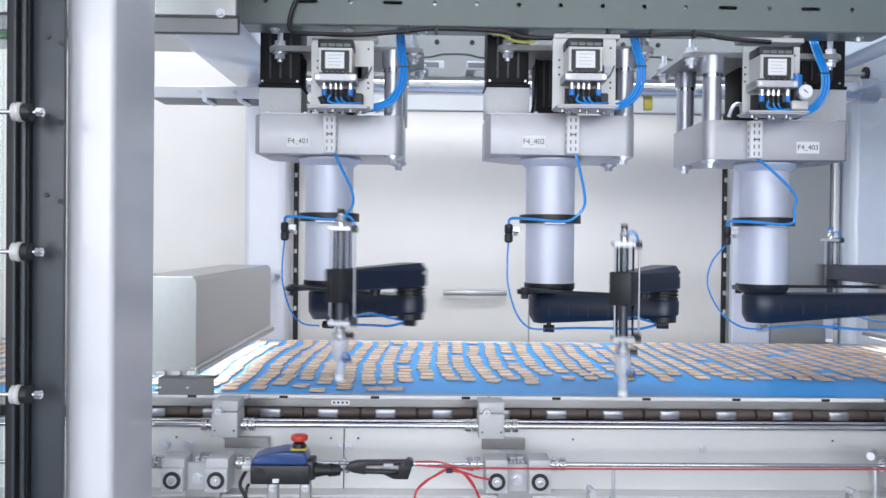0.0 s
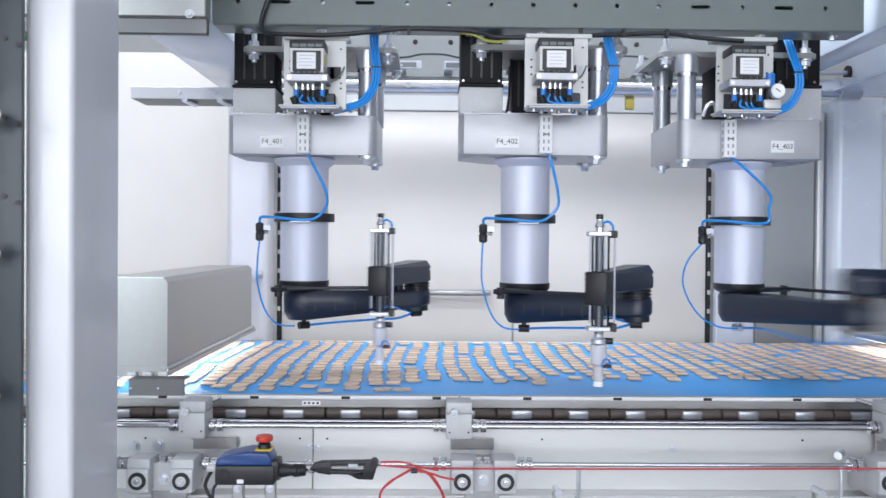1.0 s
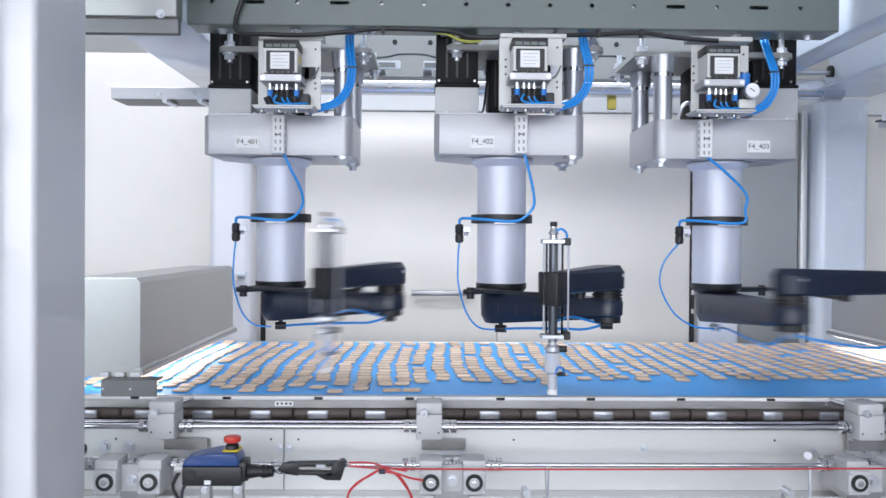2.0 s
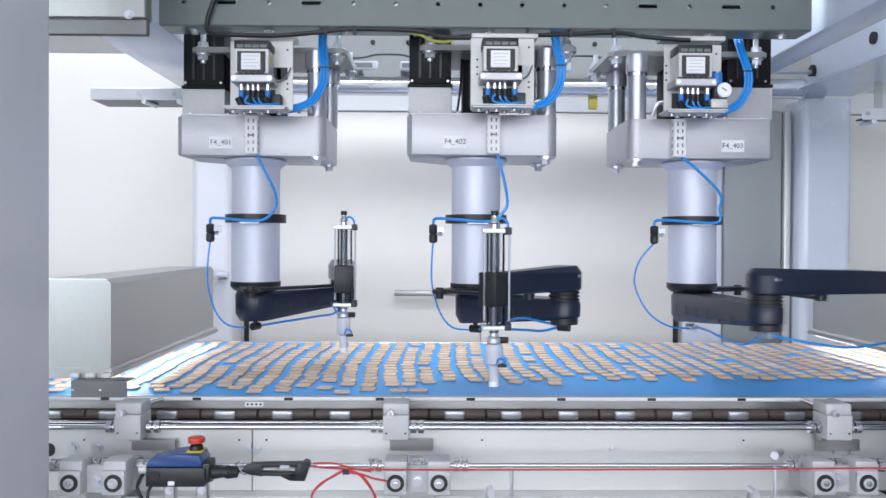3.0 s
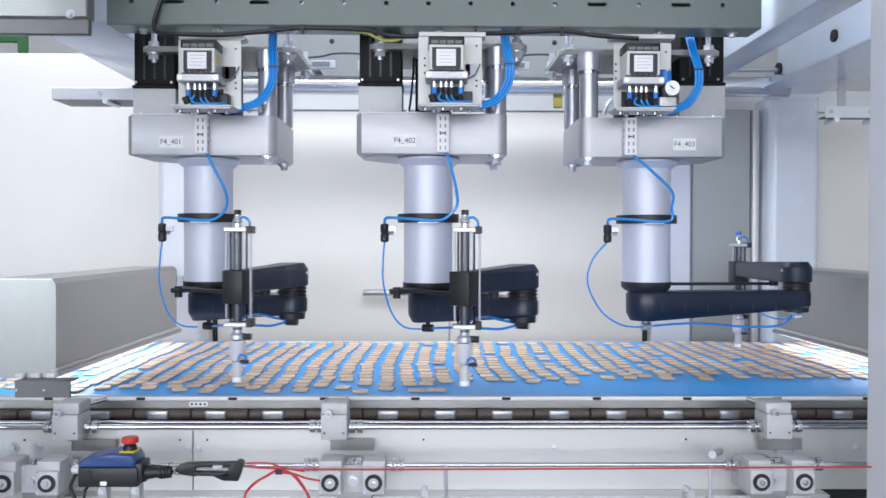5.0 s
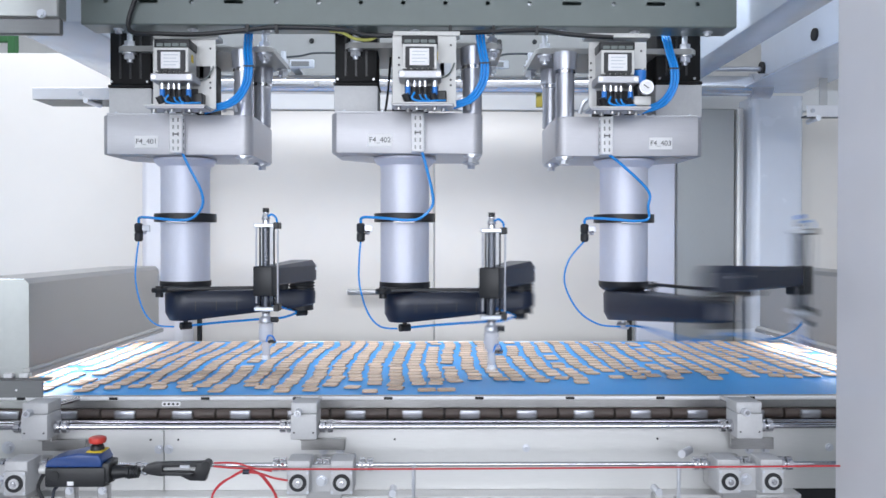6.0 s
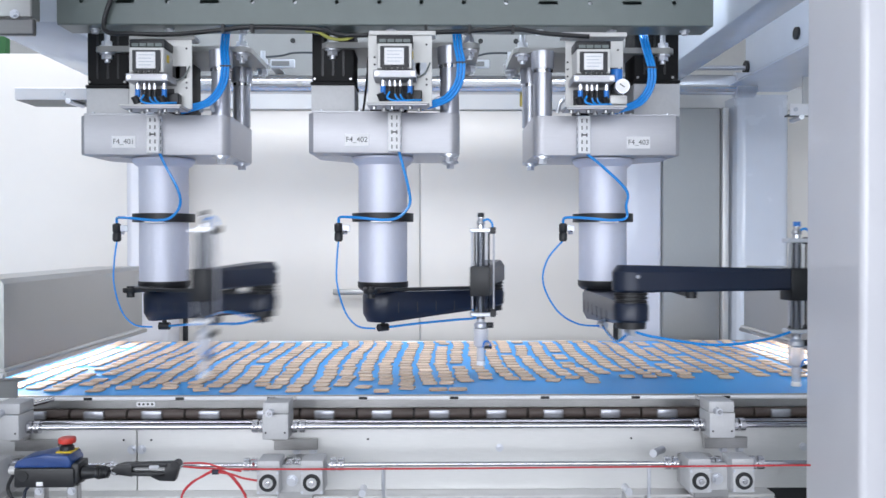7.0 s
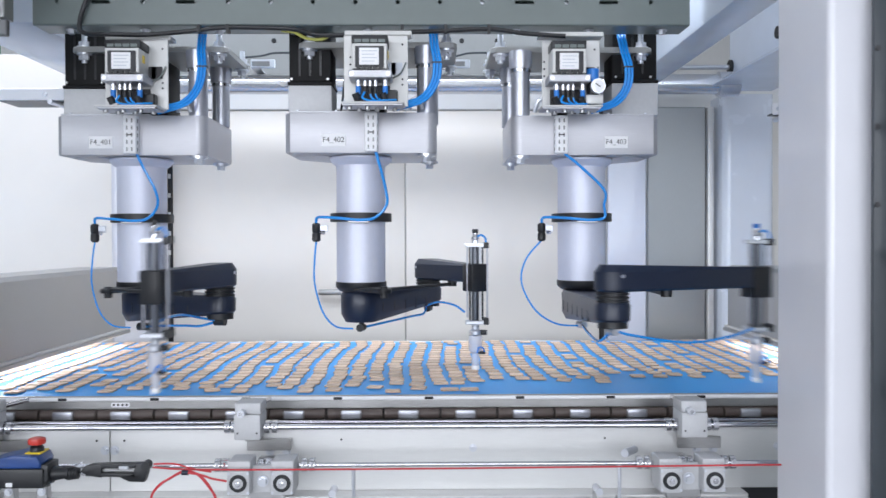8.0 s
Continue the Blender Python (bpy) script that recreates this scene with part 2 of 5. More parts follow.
def round_rect(x0, x1, y0, y1, r, seg=6):
    out = []
    for cx, cy, a0 in ((x1 - r, y1 - r, 0), (x0 + r, y1 - r, 90), (x0 + r, y0 + r, 180), (x1 - r, y0 + r, 270)):
        for i in range(seg + 1):
            a = radians(a0 + 90 * i / seg)
            p = (cx + r * math.cos(a), cy + r * math.sin(a))
            t = (-math.sin(a) * 0.0008, math.cos(a) * 0.0008)
            if i == 0:
                out.append((p[0] - t[0], p[1] - t[1]))
            out.append(p)
            if i == seg:
                out.append((p[0] + t[0], p[1] + t[1]))
    return out


def text_mesh(body, size):
    cu = bpy.data.curves.new("lettering", "FONT")
    cu.body, cu.size, cu.align_x, cu.align_y, cu.extrude = body, size, "CENTER", "CENTER", 0.0002
    ob = bpy.data.objects.new("lettering", cu)
    scene.collection.objects.link(ob)
    me = bpy.data.meshes.new_from_object(ob.evaluated_get(bpy.context.evaluated_depsgraph_get()))
    bpy.data.objects.remove(ob)
    return me


# ---- setting ----
def setting(name, bm, mat, label, category):
    return thing(name, bm, mat, label, category, kind="structure")


setting("floor", box(B(), -6, 7, -6, 9, -0.1, 0), M_FLOOR, "grey coated factory hall floor", "floor")
setting("ceiling", box(B(), -6, 7, -6, 9, 3.6, 3.7), M_HALL, "white factory hall ceiling", "ceiling")
setting("wall_north", box(B(), -6, 7, 8.9, 9, 0, 3.6), M_HALL, "white painted hall wall", "wall")
setting("wall_south", box(B(), -6, 7, -6, -5.9, 0, 3.6), M_HALL, "white painted hall wall", "wall")
setting("wall_west", box(B(), -6, -5.9, -5.9, 8.9, 0, 3.6), M_HALL, "white painted hall wall", "wall")
setting("wall_east", box(B(), 6.9, 7, -5.9, 8.9, 0, 3.6), M_HALL, "white painted hall wall", "wall")

# strip lights that hang in the hall, mirrored in the rear doors
for x, w in ((-5.05, 1.10), (-3.98, 0.50), (-1.0, 0.27), (0.95, 0.22)):
    lamp = holder("strip_light", pose(x, -5.45, 2.165), "white strip light hanging from hall ceiling", "ceiling light", "strip lights in the hall")
    part("tray", box(B(), -w / 2, w / 2, 0.0, 0.10, -0.07, 0.07, 0.006), M_SHEET, lamp)
    part("diffuser", box(B(), -w / 2 + 0.01, w / 2 - 0.01, -0.012, -0.001, -0.06, 0.06, 0.004), M_STRIPLIGHT, lamp, "glowing white diffuser")
    for q in (-0.35, 0.35):
        part("rod", cyl(B(), (q * w, 0.05, 0.07), (q * w, 0.05, 1.435), 0.006, seg=8), M_ZINC, lamp)

# rear doors of the cell, three glossy leaves with dark seals between
BACK = 3.75
back = holder("rear_enclosure", pose(0, 0, 0), "cream glossy rear enclosure doors with dark seals", "enclosure", kind="structure")
part("door_leaf", box(B(), -3.2, -0.78, BACK, BACK + 0.03, 0.05, 2.08, 0.004, 2), M_PANEL, back)
for x0, x1 in ((-0.776, -0.598), (-0.578, 0.46), (0.465, 1.335)):
    part("door_leaf", box(B(), x0, x1, BACK, BACK + 0.03, 0.05, 1.829, 0.004, 2), M_PANEL, back)
part("door_leaf", box(B(), 2.055, 3.6, BACK, BACK + 0.03, 0.05, 1.829, 0.004, 2), M_PANEL, back)
for x in (-0.588, 1.345):
    seal = part("seal", box(B(), x - 0.009, x + 0.009, BACK - 0.012, BACK + 0.02, 0.05, 1.828, 0.003), M_DARKSEAL, back, "black rubber door seal")
    for i in range(9):
        part("marker", box(B(), x - 0.006, x + 0.006, BACK - 0.0145, BACK - 0.011, 0.93 + 0.085 * i, 0.95 + 0.085 * i), M_SHEET, seal)
part("head_rail", box(B(), -0.776, 3.6, BACK - 0.01, BACK + 0.05, 1.832, 1.93, 0.004), M_HALL, back, "white lacquered head rail")
handle = part("handle", box(B(), 0.075, 0.36, BACK - 0.035, BACK - 0.02, 1.005, 1.03, 0.004, 2), M_STEEL, back, "slim steel door handle bar")
for x in (0.09, 0.345):
    part("standoff", cyl(B(), (x, BACK - 0.02, 1.018), (x, BACK, 1.018), 0.007, seg=12), M_CHROME, handle)

# steel and white rear corner at the outfeed
corner = holder("rear_corner_panel", pose(0, 0, 0), "grey steel corner panel beside white door", "panel", kind="structure")
part("white_strip", box(B(), 1.36, 1.529, 3.68, 3.72, 0.1, 1.83, 0.004), M_WHITE, corner, "white lacquered strip")
part("steel_sheet", box(B(), 1.532, 1.786, 3.66, 3.69, 0.1, 1.83, 0.004), M_SHADE, corner, "grey brushed steel sheet")
part("edge_profile", box(B(), 1.789, 1.818, 3.64, 3.69, 0.1, 1.83, 0.006, 2), M_FRAMEPAN, corner)
part("gap_seal", box(B(), 1.819, 1.823, 3.675, 3.69, 0.1, 1.83), M_DARKSEAL, corner)


def white_post(name, x0, x1, y0, y1, z0, z1, r, label, mat=M_POST):
    return setting(name, prism(B(), round_rect(x0, x1, y0, y1, r, 8), z0, z1), mat, label, "post")


white_post("post_rear_outfeed", 1.832, 2.05, 3.56, 3.76, 0.0, 1.87, 0.03, "pale grey lacquered rear corner post", M_REAR)
white_post("post_rear_infeed", -0.775, -0.605, 3.53, 3.74, 0.0, 1.87, 0.03, "white lacquered rear corner post")
white_post("post_front_infeed", -0.684, -0.592, 1.585, 1.825, 0.0, 2.5, 0.013, "white lacquered front post with rounded corners")
white_post("post_front_outfeed", 1.336, 1.432, 1.585, 1.825, 0.0, 2.5, 0.013, "white lacquered front post with rounded corners")


# dark door frames beside the front posts
def dark_frame(name, x0, side):
    d = holder(name, pose(x0, 1.545, 0), "dark grey swing door frame with rubber buffers", "door frame", kind="structure")

    def upright(part_name, x_in, x_out, y0, y1, mat):
        a, b = sorted((side * x_in, side * x_out))
        return part(part_name, box(B(), a, b, y0, y1, 0.0, 2.5, 0.002, 2), mat, d)

    upright("stile", 0.0, 0.058, 0.0, 0.012, M_DARK)
    for z in (1.62, 1.475, 1.33, 0.75, 0.6):
        for dx, dz in ((0.006, -0.016), (0.031, -0.004)):
            part("screw", cyl(B(), (side * dx, -0.0025, z + dz), (side * dx, 0.001, z + dz), 0.0052, seg=14), M_INK, d)
    upright("outer_stile", 0.058, 0.100, -0.012, 0.012, M_DARKSEAL)
    upright("edge_strip", 0.060, 0.068, -0.022, -0.0125, M_DARK)
    upright("edge_strip", 0.074, 0.079, -0.030, -0.0125, M_DARK)
    for z in (0.97, 1.222, 1.468, 0.72, 1.72):
        buf = part("buffer", lathe(B(), [(0.0155, 0.0), (0.0175, 0.003), (0.0175, 0.008), (0.0155, 0.011), (0.0165, 0.016)], seg=28), M_SHEET, d, "white plastic buffer")
        buf.matrix_basis = pose(side * 0.045, -0.062, z, 0, 90 * side, 0)
        part("stud", cyl(B(), (0, 0, -0.036), (0, 0, 0.055), 0.0042, seg=12), M_CHROME, buf).matrix_basis = pose(0, 0, 0.0)
        part("dark_pad", cyl(B(), (0, 0, -0.014), (0, 0, -0.0005), 0.0155, seg=24), M_DARKSEAL, buf)
        part("nut", cyl(B(), (0, 0, -0.034), (0, 0, -0.024), 0.0085, seg=6), M_CHROME, buf)
    a, b = sorted((side * 0.103, side * 0.9))
    pane = part("pane", box(B(), a, b, -0.02, -0.012, 0.1, 2.4), M_GLASS, d, "clear door glass")
    pane.visible_shadow = False
    return d


dark_frame("door_frame_infeed", -0.668, -1)
dark_frame("door_frame_outfeed", 1.402, 1)

# ---- overhead frame ----
beam = holder("overhead_beam", pose(0, 0, 0), "grey painted overhead channel beam with slots", "beam", kind="structure")
BX0, BX1, BY = -0.525, 1.305, 2.34
web = B()
# the web is built round its row of slots and holes
Z_LOW, Z_SL, Z_SH, Z_TOP = 1.854, 1.909, 1.918, 2.12
PITCH, CELL_X, CELL_Z = 0.1180, 0.036, 0.012
Z_MID = (Z_SL + Z_SH) / 2


def punched_cell(bm, cx, straight, r):
    """A piece of the web round one opening: straight is half its straight length."""
    rims = []
    for y, hole in ((BY, False), (BY, True), (BY + 0.008, True)):
        rim = []
        for i in range(24):
            c, s = math.cos(math.pi * i / 12), math.sin(math.pi * i / 12)
            m = max(abs(c), abs(s))
            side = 0 if abs(c) < 1e-6 else (1 if c > 0 else -1)
            p = (side * straight + r * c, r * s) if hole else (CELL_X * c / m, CELL_Z * s / m)
            rim.append(bm.verts.new((cx + p[0], y, Z_MID + p[1])))
        rims.append(rim)
    for a, b in zip(rims, rims[1:]):
        for i in range(24):
            bm.faces.new((a[i], b[i], b[(i + 1) % 24], a[(i + 1) % 24]))


box(web, BX0, BX1, BY, BY + 0.008, Z_LOW, Z_MID - CELL_Z)
box(web, BX0, BX1, BY, BY + 0.008, Z_MID + CELL_Z, Z_TOP)
edge = BX0
for i in range(15):
    sx = BX0 + 0.068 + PITCH * i
    if i in (1, 3, 11, 13):
        punched_cell(web, sx, 0.0215, 0.0055)
    else:
        punched_cell(web, sx, 0.0, 0.0062)
        if i in (2, 4, 5, 10, 12):
            # zinc head added behind the hole so that it looks bright
            part("bolt", hexbolt(B(), (sx + 0.002, BY + 0.035, Z_MID - 0.001), (0, -1, 0), 0.008, 0.02), M_ZINC, beam)
    box(web, edge, sx - CELL_X, BY, BY + 0.008, Z_MID - CELL_Z, Z_MID + CELL_Z)
    edge = sx + CELL_X
box(web, edge, BX1, BY, BY + 0.008, Z_MID - CELL_Z, Z_MID + CELL_Z)
part("web", web, M_GREY, beam)
part("lower_flange", box(B(), BX0, BX1, BY + 0.004, BY + 0.10, 1.848, 1.856, 0.002), M_GREY, beam)
part("bottom_lip", cyl(B(), (BX0, BY + 0.006, 1.854), (BX1, BY + 0.006, 1.854), 0.006, seg=14), M_GREY, beam)
part("backing", box(B(), BX0, BX1, BY + 0.05, BY + 0.056, 1.88, 2.1), M_GREY, beam)
for i in range(9):
    bx = -0.44 + 0.21 * i
    part("bolt", hexbolt(B(), (bx, BY + 0.05, 1.848), (0, 0, -1), 0.010, 0.012), M_ZINC, beam)

for name, x0, x1, y0, label in (("side_beam_infeed", -0.775, -0.535, 2.37, "light grey painted box beam"), ("side_beam_outfeed", 1.357, 1.474, 1.3, "light grey painted box beam")):
    setting(name, box(B(), x0, x1, y0, 3.62, 1.862, 2.08, 0.006, 2), M_PALE, label, "beam")
side = holder("side_plate", pose(0, 0, 0), "white painted side plate with round holes", "side plate", kind="structure")
part("plate", box(B(), 1.815, 1.83, 1.9, 3.45, 1.87, 2.25, 0.004), M_PALE, side)
part("flange", box(B(), 1.70, 1.99, 1.9, 3.45, 1.862, 1.87, 0.002), M_PALE, side)
for y, z in ((2.956, 1.983), (2.45, 2.0)):
    part("grommet", cyl(B(), (1.806, y, z), (1.816, y, z), 0.022, seg=24), M_DARKSEAL, side, "black round cable opening")
part("grommet", cyl(B(), (1.806, 3.43, 1.957), (1.816, 3.43, 1.957), 0.030, seg=24), M_DARKSEAL, side, "black round opening")

rear_beam = holder("rear_mounting_beam", pose(0, 0, 0), "light grey rear mounting plate with slotted brackets", "beam", kind="structure")
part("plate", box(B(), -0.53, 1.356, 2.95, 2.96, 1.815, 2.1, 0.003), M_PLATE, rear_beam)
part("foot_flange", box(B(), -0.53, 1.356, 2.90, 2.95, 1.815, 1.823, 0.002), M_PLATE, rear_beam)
for cx in (0.09, 0.75):
    for dx in (-0.08, 0.08):
        clip = part("slotted_bracket", box(B(), cx + dx - 0.042, cx + dx + 0.042, 2.84, 2.848, 1.832, 1.862, 0.003), M_ZINC, rear_beam)
        part("slot", box(B(), cx + dx - 0.036, cx + dx + 0.024, 2.838, 2.841, 1.839, 1.855, 0.001), M_DUCT, clip)
        part("clip_foot", box(B(), cx + dx - 0.042, cx + dx - 0.012, 2.848, 2.95, 1.832, 1.836), M_ZINC, clip)
        part("bolt", hexbolt(B(), (cx + dx * 0.78, 2.95, 1.950), (0, -1, 0), 0.006, 0.008), M_BLACK, rear_beam)
    part("wire", tube(B(), [(cx - 0.20, 2.85, 1.866), (cx - 0.09, 2.845, 1.874), (cx - 0.04, 2.84, 1.883), (cx + 0.04, 2.84, 1.883), (cx + 0.09, 2.845, 1.874), (cx + 0.20, 2.85, 1.868)], 0.0035), M_DARK, rear_beam)

rail = holder("rear_tube_rail", pose(0, 0, 0), "polished round steel tube rail", "rail")
part("tube", cyl(B(), (-0.55, 3.36, 1.874), (1.80, 3.36, 1.874), 0.040, seg=28), M_RAILTUBE, rail)
part("end_collar", cyl(B(), (1.735, 3.36, 1.874), (1.815, 3.36, 1.874), 0.050, seg=28), M_ZINC, rail)
for x in (-0.006, 0.57, 1.11):
    part("screw", cyl(B(), (x, 3.316, 1.868), (x, 3.326, 1.868), 0.012, seg=16), M_CHROME, rail)
rod = thing("thin_guide_rod", cyl(B(), (1.0, 3.43, 1.957), (1.81, 3.43, 1.957), 0.010, seg=16), M_ZINC, "thin zinc plated guide rod", "rod")
thing("sensor_box", box(B(), 0.87, 0.905, 3.35, 3.372, 1.785, 1.836, 0.004, 2), M_OLIVE, "small yellow sensor under tube rail", "sensor")


def peg_bar(x0, x1, y, z, pegs, name):
    b = holder(name, pose(0, 0, 0), "steel angle bar with projecting round pegs", "bracket")
    # front face whitened, dark sheet below paints the shade under the open channel
    part("bar", box(B(), x0, x1, y, y + 0.006, z - 0.022, z + 0.022, 0.002), M_LABEL, b)
    part("shade_ledge", box(B(), x0, x1, y + 0.006, y + (0.17 if x0 < 0 else 0.05), z - 0.022, z - 0.016), M_DARK, b)
    part("hanger", box(B(), x0 + 0.05 if x0 > 0 else x1 - 0.08, x0 + 0.08 if x0 > 0 else x1 - 0.05, y + 0.006, y + 0.012, z, 1.866 if x0 < 0 else 1.872, 0.001), M_SHEET, b)
    for px in pegs:
        part("peg", cyl(B(), (px, y - 0.01, z - 0.028), (px + 0.01, y + 0.10, z - 0.028), 0.010, seg=16), M_ZINC, b)
        part("screw", cyl(B(), (px - 0.02, y - 0.006, z), (px - 0.02, y, z), 0.008, seg=16), M_ZINC, b)
    return b


peg_bar(-1.03, -0.46, 3.12, 1.792, (-0.83, -0.70, -0.58), "peg_bar")
peg_bar(1.86, 2.35, 3.12, 1.738, (1.90, 2.05), "peg_bar")

duct = holder("steel_duct", pose(0, 0, 0), "brushed steel cable duct end with bolt", "duct")
part("body", box(B(), -1.35, -0.482, 2.10, 2.15, 1.805, 2.0, 0.003), M_HOOD, duct)
part("lower_angle", box(B(), -1.35, -0.478, 2.104, 2.122, 1.762, 1.803, 0.003), M_DUCT, duct)
part("beam_bracket", box(B(), -0.522, -0.486, 2.15, 2.34, 1.93, 1.98, 0.002), M_DUCT, duct)
part("bolt", hexbolt(B(), (-0.522, 2.1, 1.812), (0, -1, 0), 0.008, 0.012), M_ZINC, duct)
pole = thing("green_pole", box(B(), -2.57, -2.52, 6.0, 6.07, 0, 3.55, 0.005), M_GREEN, "green painted steel pole in the hall", "pole")
thing("green_rail", box(B(), -5.8, -2.57, 6.01, 6.06, 2.66, 2.72, 0.005), M_GREEN, "green painted rail in the hall", "rail")

# ---- conveyor ----
BELT_Z, BELT_N, BELT_F = 0.845, 2.165, 3.32
conveyor = holder("conveyor", pose(0, 0, 0), "wide blue belt conveyor with steel side rails", "conveyor")
part("belt", box(B(), -2.2, 3.2, BELT_N, BELT_F, BELT_Z - 0.004, BELT_Z, 0.001), M_BELT, conveyor, "bright blue smooth conveyor belt")
part("slide_bed", box(B(), -2.2, 3.2, BELT_N + 0.05, BELT_F - 0.02, 0.80, BELT_Z - 0.006), M_STEEL, conveyor)
part("front_rail", box(B(), -2.2, 3.2, 2.150, 2.162, 0.8165, 0.850, 0.002), M_RAIL, conveyor, "polished steel side rail")
# steel bead coloured white to paint the bright highlight along the rail
part("lit_rail_bead", cyl(B(), (-2.2, 2.147, 0.8435), (3.2, 2.147, 0.8435), 0.0055, seg=10), M_LABEL, conveyor)
part("rear_rail", box(B(), -2.2, 3.2, BELT_F + 0.002, BELT_F + 0.02, 0.79, 0.846, 0.002), M_STEEL, conveyor)
for i in range(14):
    cx = -1.3 + 0.234 * i
    part("rail_clip", box(B(), cx - 0.011, cx + 0.011, 2.1405, 2.147, 0.8405, 0.8475, 0.001), M_BLACK, conveyor)
ROLL_Y, ROLL_Z = 2.15, 0.803
roller_mesh = finish(cyl(B(), (0.003, 0, 0), (0.1435, 0, 0), 0.0135, seg=18), "roller", M_ROLLER)
cap_mesh = finish(lathe(B(), [(0.010, -0.002), (0.012, 0), (0.012, 0.004), (0.010, 0.006)], seg=14), "roller_gap", M_BLACK)
tip_mesh = finish(box(B(), -0.025, 0.025, -0.024, -0.014, -0.011, 0.010, 0.002, 2), "chain_tip", M_TUBE)
foot_mesh = finish(prism(B(), [(-0.026, -0.06), (0.026, -0.06), (0.018, -0.03), (-0.018, -0.03)], -0.010, -0.004), "wedge", M_SHEET)
chain = holder("roller_chain", pose(0, 0, 0), "dark brown return roller chain with chrome tips", "roller chain")
for i in range(1, 29):
    x = -1.670 + 0.1463 * i
    share("roller", roller_mesh, chain, pose(x - 0.015, ROLL_Y, ROLL_Z))
    share("chain_tip", tip_mesh, chain, pose(x + 0.050, ROLL_Y, ROLL_Z + 0.002))
    share("wedge", foot_mesh, chain, pose(x + 0.053, ROLL_Y, ROLL_Z - 0.006))
# recess shade put into colour: black sheet behind the rollers, dark brown floor
part("recess_shade", box(B(), -2.2, 3.2, 2.17, 2.176, 0.70, 0.822), M_BLACK, conveyor)
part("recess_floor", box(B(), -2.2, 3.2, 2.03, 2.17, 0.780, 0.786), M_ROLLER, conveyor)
part("lower_bar", cyl(B(), (-2.2, 2.05, 0.8035), (3.2, 2.05, 0.8035), 0.0046, seg=12), M_CHROME, conveyor)
front = part("frame_panel", box(B(), -2.2, -0.1975, 2.02, 2.03, 0.645, 0.797, 0.001), M_FRAMEPAN, conveyor, "matt stainless frame panel")
part("frame_panel", box(B(), -0.1955, 3.2, 2.02, 2.03, 0.645, 0.797, 0.001), M_FRAMEPAN, conveyor, "matt stainless frame panel")
part("lower_ledge", box(B(), -2.2, 1.333, 1.975, 2.03, 0.636, 0.645, 0.002), M_FRAMEPAN, conveyor)
part("lower_skirt", box(B(), -2.2, 1.333, 1.97, 1.98, 0.3, 0.636, 0.001), M_FRAMEPAN, conveyor)
# black sheet paints the shade inside the open bay
part("bay_shade", box(B(), 1.338, 3.2, 2.034, 2.04, 0.3, 0.645), M_BLACK, conveyor)
for x in (-1.2, 2.6):
    for y in (2.2, 3.2):
        part("leg", box(B(), x - 0.04, x + 0.04, y - 0.04, y + 0.04, 0, 0.80, 0.004), M_STEEL, conveyor)
for bx, bz, r in ((-0.208, 0.745, 0.0075), (-0.185, 0.745, 0.0075), (-0.628, 0.750, 0.0105), (-0.569, 0.750, 0.0105), (0.679, 0.746, 0.0065), (1.42, 0.746, 0.0065)):
    part("bolt", hexbolt(B(), (bx, 2.02, bz), (0, -1, 0), r, 0.010), M_ZINC, conveyor)
for bx in (-0.60, -0.228, -0.162, 0.36, 0.999, -0.9):
    part("screw_hole", cyl(B(), (bx, 2.0185, 0.768), (bx, 2.021, 0.768), 0.0026, seg=12), M_BLACK, conveyor)
part("cable_port", prism(B(), round_rect(-0.045, 0.045, -0.016, 0.016, 0.014), 0, 0.003), M_BLACK, conveyor, "dark oval cable opening").matrix_basis = pose(-0.715, 2.0205, 0.744, 90, 0, 0)
plate = part("rating_plate", prism(B(), [(x, y) for x, y in round_rect(-0.024, 0.024, -0.006, 0.006, 0.004)], 0, 0.0015), M_LABEL, conveyor, "small punched steel plate")
plate.matrix_basis = pose(-0.219, 2.1495, 0.829, 90, 0, 0)
for i in range(4):
    part("punch_mark", cyl(B(), (-0.0165 + 0.011 * i, 0, 0.001), (-0.0165 + 0.011 * i, 0, 0.002), 0.003, seg=10), M_BLACK, plate)


# ---- front drive shafts ----
def clamp_ring(bm, x, y, z, r=0.0138, w=0.0125):
    cyl(bm, (x - w / 2, y, z), (x + w / 2, y, z), r, seg=24)
    box(bm, x - w / 2 - 0.0006, x + w / 2 + 0.0006, y - 0.006, y + 0.006, z + r * 0.55, z + r * 1.12, 0.001)
    cyl(bm, (x, y - r * 1.05, z + 0.006), (x, y - r * 0.7, z + 0.006), 0.0042, seg=12)
    return bm


UP_Y, UP_Z, LOW_Y, LOW_Z = 1.960, 0.8125, 1.875, 0.7455
upper = holder("upper_guide_shaft", pose(0, 0, 0), "polished round guide shaft on clamp blocks", "shaft")
part("shaft", cyl(B(), (-2.2, UP_Y, UP_Z), (3.2, UP_Y, UP_Z), 0.0065, seg=16), M_CHROME, upper)
lower = holder("lower_drive_shaft", pose(0, 0, 0), "polished round drive shaft through bearing blocks", "shaft")
for x0, x1 in ((-2.2, -0.502), (-0.502, 0.2055), (0.2055, 1.151), (1.151, 3.2)):
    part("shaft", cyl(B(), (x0, LOW_Y, LOW_Z), (x1, LOW_Y, LOW_Z), 0.0052, seg=16), M_CHROME, lower)
BLOCKS = (-0.463, 0.154, 1.189)


